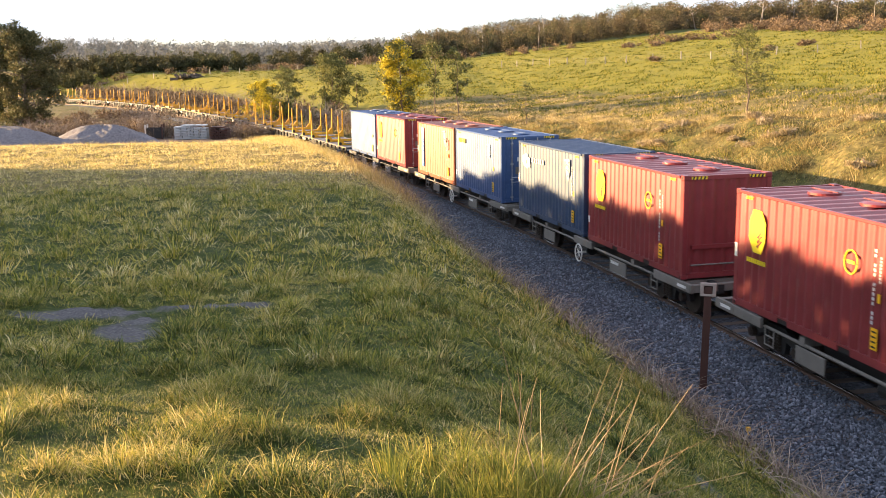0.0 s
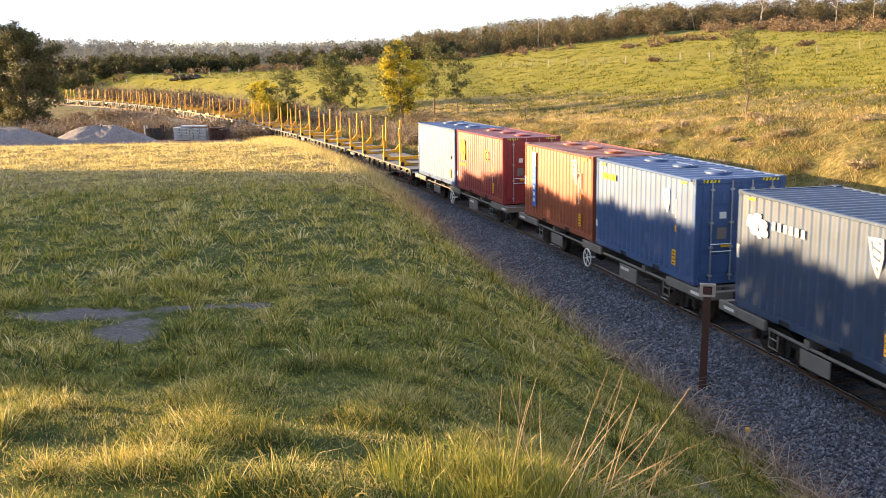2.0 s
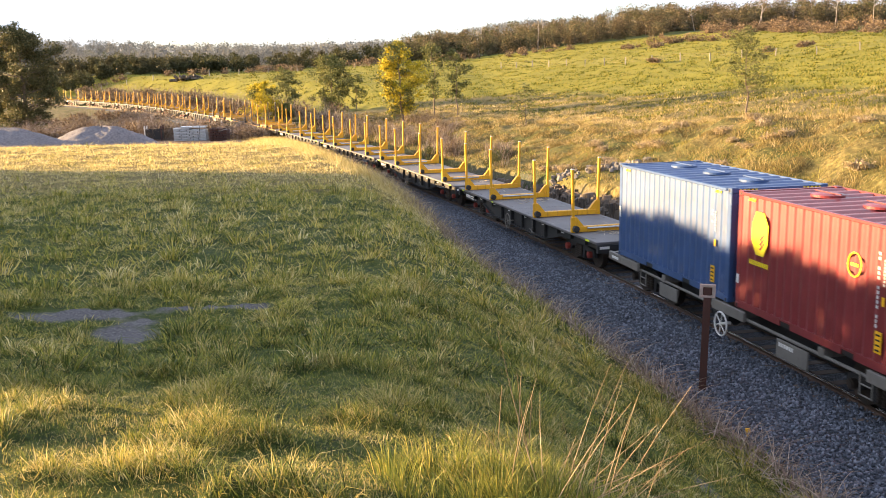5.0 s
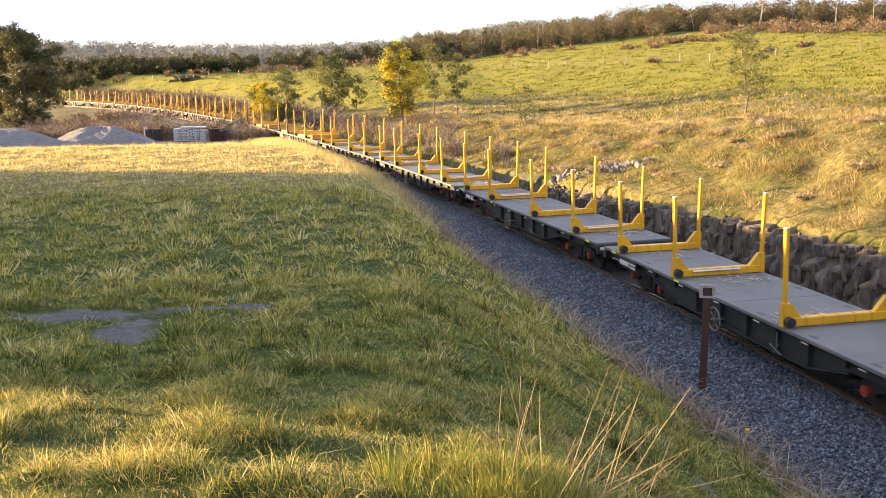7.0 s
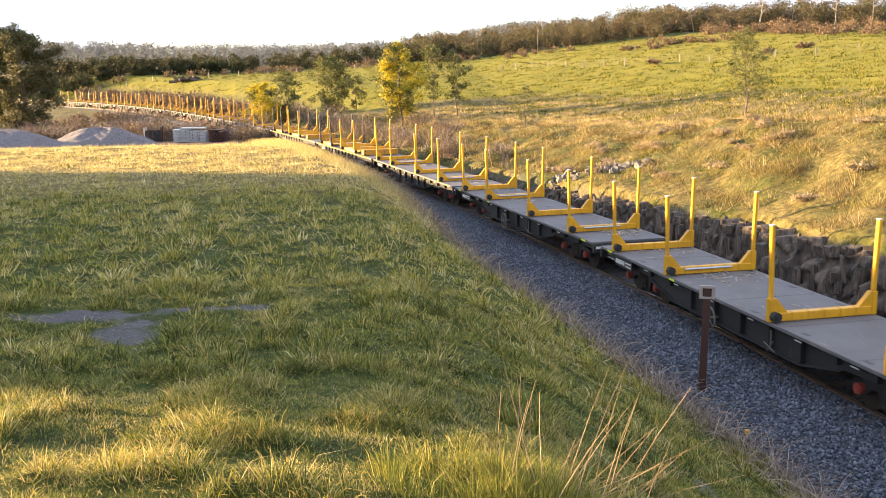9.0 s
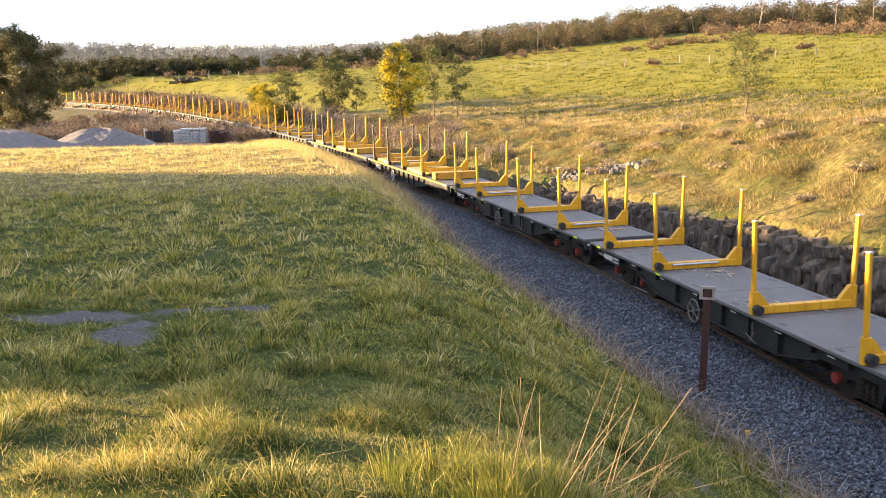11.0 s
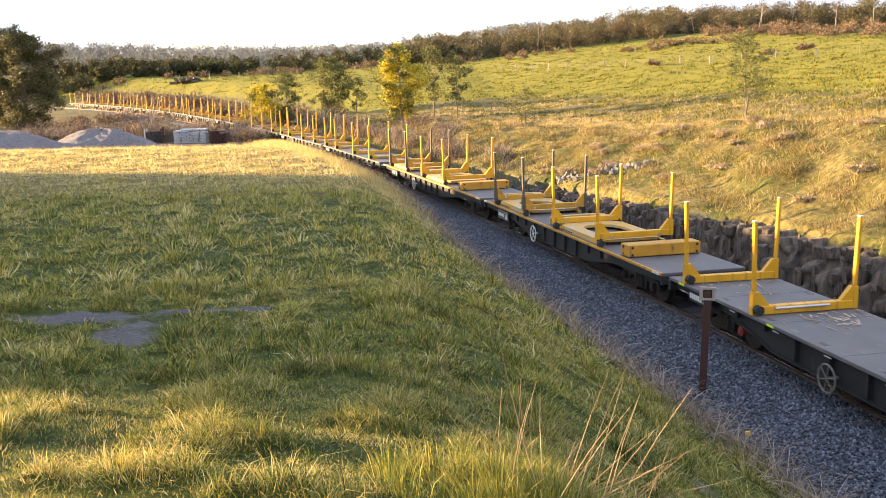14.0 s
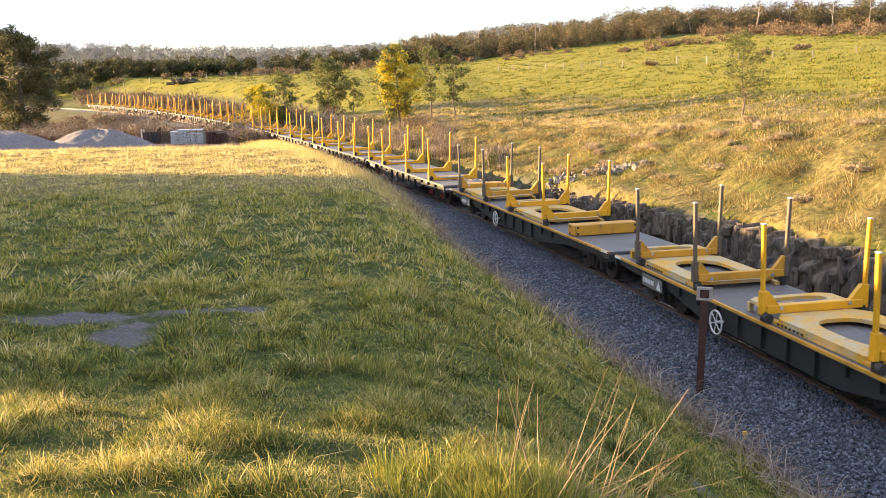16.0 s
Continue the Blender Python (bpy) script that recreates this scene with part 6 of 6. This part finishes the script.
def rock_cut():
    rng = random.Random(9)
    meshes = [rock_mesh(k) for k in range(14)]
    prof = lambda s: np.interp(s, [-12, 0, 8, 16, 20, 25, 34], [1.65, 1.4, 1.15, 0.85, 0.6, 0.45, 0.0])
    ss = np.arange(-12, 36, 0.07)
    nz = 20
    cuts = np.cumsum([rng.uniform(0.10, 0.42) for _ in range(210)]) - 12.5
    col = np.searchsorted(cuts, ss)
    deep = [rng.uniform(-0.14, 0.22) for _ in range(230)]
    ledge = [rng.uniform(0.25, 0.95) for _ in range(230)]
    v, f = [], []
    for i, s in enumerate(ss):
        c_ = col[i]
        top = float(prof(s)) + 0.14 * math.sin(c_ * 2.7) + 0.08 * math.sin(c_ * 7.3)
        for k in range(nz):
            u = k / (nz - 2)
            row = int(u * 5 + 0.9 * math.sin(c_ * 5.1) + 2)
            d = 3.45 + 0.35 * u * u + deep[c_] * (1 - 0.4 * u) + 0.09 * math.sin(c_ * 3.7 + row * 9.1) + (0.28 if u > ledge[c_] else 0) + 0.012 * math.sin(s * 41 + k * 1.9)
            z = -0.6 + (top + 0.6) * u
            if k == nz - 1:
                d, z = 5.0, top + 0.05
            x, y = line(s, d)
            v.append((float(x), float(y), z))
    for i in range(len(ss) - 1):
        for k in range(nz - 1):
            f.append((nz * i + k, nz * i + k + 1, nz * (i + 1) + k + 1, nz * (i + 1) + k))
    face = tagged(new("rock_face", mesh_of("rock_face", v, np.array(f), M_ROCK)), "fractured brown-grey dolerite rock cutting", "rock face", kind="structure")
    for _ in range(300):
        s = rng.uniform(-6, 26)
        top = float(prof(s))
        lay = rng.choice((0, 1, 1, 2, 2))
        if lay < 2:
            w_, h_, d_ = rng.uniform(0.16, 0.42), rng.uniform(0.25, 0.75), 3.45 + 0.15 * lay + rng.uniform(-0.12, 0.1)
            z = -0.55 if lay == 0 else rng.uniform(-0.3, max(0.0, top - 0.6))
        else:
            w_, h_, d_ = rng.uniform(0.14, 0.42), rng.uniform(0.12, 0.32), rng.uniform(3.7, 4.5)
            z = top - 0.18 + 0.2 * (d_ - 3.7)
        x, y = line(s, d_)
        ob = new("rock", rng.choice(meshes))
        ob.parent = face
        ob.matrix_basis = pose(float(x), float(y), z, rng.uniform(-8, 8), rng.uniform(-8, 8), rng.uniform(0, 360)) @ Matrix.Diagonal((w_, w_ * rng.uniform(0.6, 1), h_, 1))
    # rubble chute up the bank
    pale = []
    for me_ in meshes[:6]:
        me_ = me_.copy()
        me_.materials[0] = M_RUBBLE
        pale.append(me_)
    pile = tagged(new("rubble_chute"), "pale grey rubble spilling down the bank", "rubble")
    cx, cy = line(24.5, 5.6)
    pile.location = (float(cx), float(cy), 0)
    for _ in range(110):
        u, w_ = rng.uniform(-1, 1), rng.gauss(0, 0.35)
        s, d = 24.5 - 2.2 * u + w_ * 0.9, 5.8 + 1.9 * u + w_ * 0.5
        x, y = line(s, d)
        z = float(heights(np.array([x]), np.array([y]))[0])
        ob = new("stone", rng.choice(pale))
        ob.parent = pile
        k = rng.uniform(0.12, 0.38)
        ob.matrix_basis = pose(float(x - cx), float(y - cy), z - 0.04, rng.uniform(-30, 30), rng.uniform(-30, 30), rng.uniform(0, 360)) @ Matrix.Diagonal((k, k * 0.8, k * 0.7, 1))


rock_cut()


# ---- post beside the line ----
def rail_post():
    root = new("rail_post")
    tagged(root, "rust-brown old rail post with a pale square bracket", "post")
    z = float(heights(np.array([5.4]), np.array([19.28]))[0])
    root.matrix_basis = pose(5.4, 19.28, z, 0, 1.0, -14)
    bm = bmesh.new()
    sec = [(-0.075, -0.085), (0.075, -0.085), (0.075, -0.065), (0.012, -0.05), (0.012, 0.05), (0.04, 0.06), (0.04, 0.088), (-0.04, 0.088), (-0.04, 0.06), (-0.012, 0.05), (-0.012, -0.05), (-0.075, -0.065)]
    lo, hi = [bm.verts.new((x, y, -0.1)) for x, y in sec], [bm.verts.new((x, y, 2.28)) for x, y in sec]
    for i in range(len(sec)):
        j = (i + 1) % len(sec)
        bm.faces.new((lo[i], lo[j], hi[j], hi[i]))
    bm.faces.new(lo[::-1])
    bm.faces.new(hi)
    part("upright", bm, M_RUST, root, bevel=0.004)
    bm = bmesh.new()
    for x0, x1, z0, z1 in ((-0.16, 0.16, 2.30, 2.36), (-0.16, 0.16, 2.08, 2.13), (-0.16, -0.09, 2.13, 2.30), (0.09, 0.16, 2.13, 2.30)):
        box(bm, x0, x1, -0.09, -0.03, z0, z1)
    part("bracket", bm, M_CHIPPED, root, "chipped white square bracket", bevel=0.006)
    bm = bmesh.new()
    box(bm, -0.13, 0.13, -0.028, -0.014, 2.1, 2.34)
    part("back_plate", bm, M_RUST, root)


rail_post()
bm = bmesh.new()
cyl(bm, (0, 0, -0.1), (0, 0, 0.1), 0.02, 8)
box(bm, -0.04, 0.04, -0.03, 0.03, 0.1, 0.17)
peg = tagged(new("marker_peg", done(bm, "marker_peg", M_SIGNY)), "small orange marker peg in the brambles", "peg")
px_, py_ = line(-2.9, -2.9)
peg.location = (float(px_), float(py_), -0.5)


# ---- spoil heaps and stacks at the far end of the field ----
def heap_thing(x, y, rx, ry, h, seed, label):
    z = float(heights(np.array([x]), np.array([y]))[0])
    n, m = 60, 22
    v = [(0, 0, h)]
    for j in range(1, m + 1):
        u = j / m
        for i in range(n):
            a = 6.2832 * i / n
            k = 1 + 0.10 * math.sin(3 * a + seed) + 0.07 * math.sin(7 * a + 2 * seed)
            zz = h * (1 - u ** 2.2) ** 1.25 + 0.13 * h * math.sin(3 * a + 5 * u + seed) * (1 - u) * u * 3 + 0.05 * math.sin(11 * a + 13 * u) + 0.04 * math.sin(23 * a - 17 * u + seed)
            v.append((rx * u * k * math.cos(a), ry * u * k * math.sin(a), zz - 0.15 * u))
    q = [(1 + (j - 1) * n + i, 1 + j * n + i, 1 + j * n + (i + 1) % n, 1 + (j - 1) * n + (i + 1) % n) for j in range(1, m) for i in range(n)]
    me = mesh_of("gravel_mound", v, np.array(q), M_SPOIL, True)
    ob = tagged(new("gravel_mound", me), label, "heap", "spoil heaps")
    ob.location = (x, y, z)


heap_thing(-35.0, 76.5, 6.4, 3.2, 1.55, 1, "grey-brown heap of gravel spoil behind the grass")
heap_thing(-27.6, 79.0, 5.0, 2.8, 1.6, 2, "grey-brown heap of crushed gravel beside another")
heap_thing(-41.0, 80.0, 5.0, 3.0, 2.0, 3, "weathered heap of gravel spoil at the scrub's edge")


def stack(x, y, turn, w_, d_, rows, mat, label, seed, name="sheet_stack"):
    """Layers of stacked slats, uneven at the ends."""
    rng = random.Random(seed)
    z = float(heights(np.array([x]), np.array([y]))[0])
    root = tagged(new(name), label, "stack")
    root.matrix_basis = pose(x, y, z, 0, 0, turn)
    for r in range(rows):
        n = 4 if r % 2 else 5
        for k in range(n):
            x0 = -w_ / 2 + w_ * k / n + rng.uniform(0.01, 0.06)
            x1 = -w_ / 2 + w_ * (k + 1) / n - rng.uniform(0.01, 0.06)
            if r > rows - 3 and rng.random() < 0.4:
                continue
            bm = bmesh.new()
            o_ = rng.uniform(-0.06, 0.06)
            box(bm, x0, x1, -d_ / 2 + o_, d_ / 2 + o_, 0.14 * r, 0.14 * r + 0.115)
            part("slat", bm, mat, root)


stack(-22.3, 86.6, 4, 2.9, 1.3, 9, M_GALV, "stack of silvery galvanised sheets on the grass", 4)
stack(-19.6, 86.0, -3, 1.6, 1.2, 8, M_RUST, "dark stack of rusty steel beside silver sheets", 5, "scrap_stack")
stack(-17.0, 92.5, 8, 2.6, 1.2, 5, M_RUST, "low pile of rusty scrap by the line", 6, "scrap_stack")


def bin_thing():
    z = float(heights(np.array([-25.8]), np.array([87.3]))[0])
    root = tagged(new("steel_bin"), "open dark steel bin with rusty frame", "bin")
    root.matrix_basis = pose(-25.8, 87.3, z, 0, 0, 6)
    for x0, x1, y0, y1, nm in ((-0.75, 0.75, -0.55, -0.5, "wall"), (-0.75, 0.75, 0.5, 0.55, "wall"), (-0.75, -0.7, -0.5, 0.5, "wall"), (0.7, 0.75, -0.5, 0.5, "wall")):
        bm = bmesh.new()
        box(bm, x0, x1, y0, y1, 0.1, 1.0)
        part(nm, bm, M_UNDER, root)
    for sx in (-1, 1):
        for sy in (-1, 1):
            bm = bmesh.new()
            box(bm, sx * 0.72 - 0.06, sx * 0.72 + 0.06, sy * 0.52 - 0.06, sy * 0.52 + 0.06, 0, 1.3)
            part("leg", bm, M_RUST if sx > 0 else M_WHITE, root)


bin_thing()


# ---- fences on the pasture ----
def fence(pts, gap, label, seed):
    rng = random.Random(seed)
    root = tagged(new("wire_fence"), label, "fence")
    x0, y0 = pts[0]
    z0 = float(heights(np.array([x0]), np.array([y0]))[0])
    root.location = (x0, y0, z0)
    bm = bmesh.new()
    box(bm, -0.07, 0.07, -0.07, 0.07, -0.2, 1.2)
    me = done(bm, "post", M_FENCE, 0.01)
    tops = []
    for (xa, ya), (xb, yb) in zip(pts, pts[1:]):
        n = max(1, int(math.hypot(xb - xa, yb - ya) / gap))
        for k in range(n):
            x, y = xa + (xb - xa) * k / n, ya + (yb - ya) * k / n
            z = float(heights(np.array([x]), np.array([y]))[0])
            ob = new("post", me)
            ob.parent = root
            ob.matrix_basis = pose(x - x0, y - y0, z - z0, rng.uniform(-4, 4), rng.uniform(-4, 4), rng.uniform(0, 90))
            tops.append(Vector((x - x0, y - y0, z - z0)))
    for hh in (0.4, 0.75, 1.08):
        bm = bmesh.new()
        for p, q in zip(tops, tops[1:]):
            cyl(bm, p + Vector((0, 0, hh)), q + Vector((0, 0, hh)), 0.006, 3)
        tagged(part("wire", bm, M_FENCE, root), kind="stuff")


fence([(12, 190), (30, 158), (47, 137), (75, 120)], 5.0, "weathered post and wire fence across the hill pasture", 1)
fence([(-100, 236), (-60, 226), (-20, 232), (10, 225)], 6.0, "grey post and wire fence before the tree belt", 2)
scr = random.Random(3)
rub = tagged(new("rubble_pile"), "dark pile of rubble and timber on the pasture", "rubble")
rub.location = (-55.5, 216, float(heights(np.array([-55.5]), np.array([216.0]))[0]))
for k in range(26):
    bm = bmesh.new()
    l = scr.uniform(0.5, 2.2)
    box(bm, -l / 2, l / 2, -0.25, 0.25, -0.2, 0.25, pose(scr.gauss(0, 1.5), scr.gauss(0, 0.8), max(0.05, 0.9 - 0.35 * abs(scr.gauss(0, 1.5))), scr.uniform(-25, 25), scr.uniform(-25, 25), scr.uniform(0, 180)))
    part("chunk", bm, M_ROCK, rub)

# ---- sleepers under the rails ----
bm = bmesh.new()
box(bm, -1.07, 1.07, -0.115, 0.115, -0.24, -0.118)
sl = done(bm, "sleeper", M_SLEEPER, 0.01)
bed = bpy.data.objects["ballast_bed"]
for i in range(230):
    s = -20 + i * 0.66
    x, y = line(s)
    x2, y2 = line(s + 0.5)
    ob = new("sleeper", sl)
    ob.parent = bed
    ob.matrix_basis = pose(float(x), float(y), 0, 0, 0, math.degrees(math.atan2(y2 - y, x2 - x)) + 90 + random.uniform(-0.8, 0.8))


def motions():
    times = [i * 0.5 for i in range(32)] + [16.0]
    for ob, c0, c1, z in RIDERS:
        walk(ob, [(t, ride(c0, c1, t, z)) for t in times])
    # wheels turn with the way covered; their poses are in the wagon's space
    steps = [i / 15 for i in range(241)]
    turn = [math.degrees(run(t) / 0.42) for t in steps]
    for ob, k in SPINNERS:
        for w_ in ob.children:
            if w_.name.startswith("wheelset"):
                x = w_.matrix_basis.translation.x
                walk(w_, [(t, pose(x, 0, 0.42, 0, a, 0)) for t, a in zip(steps, turn)])


motions()
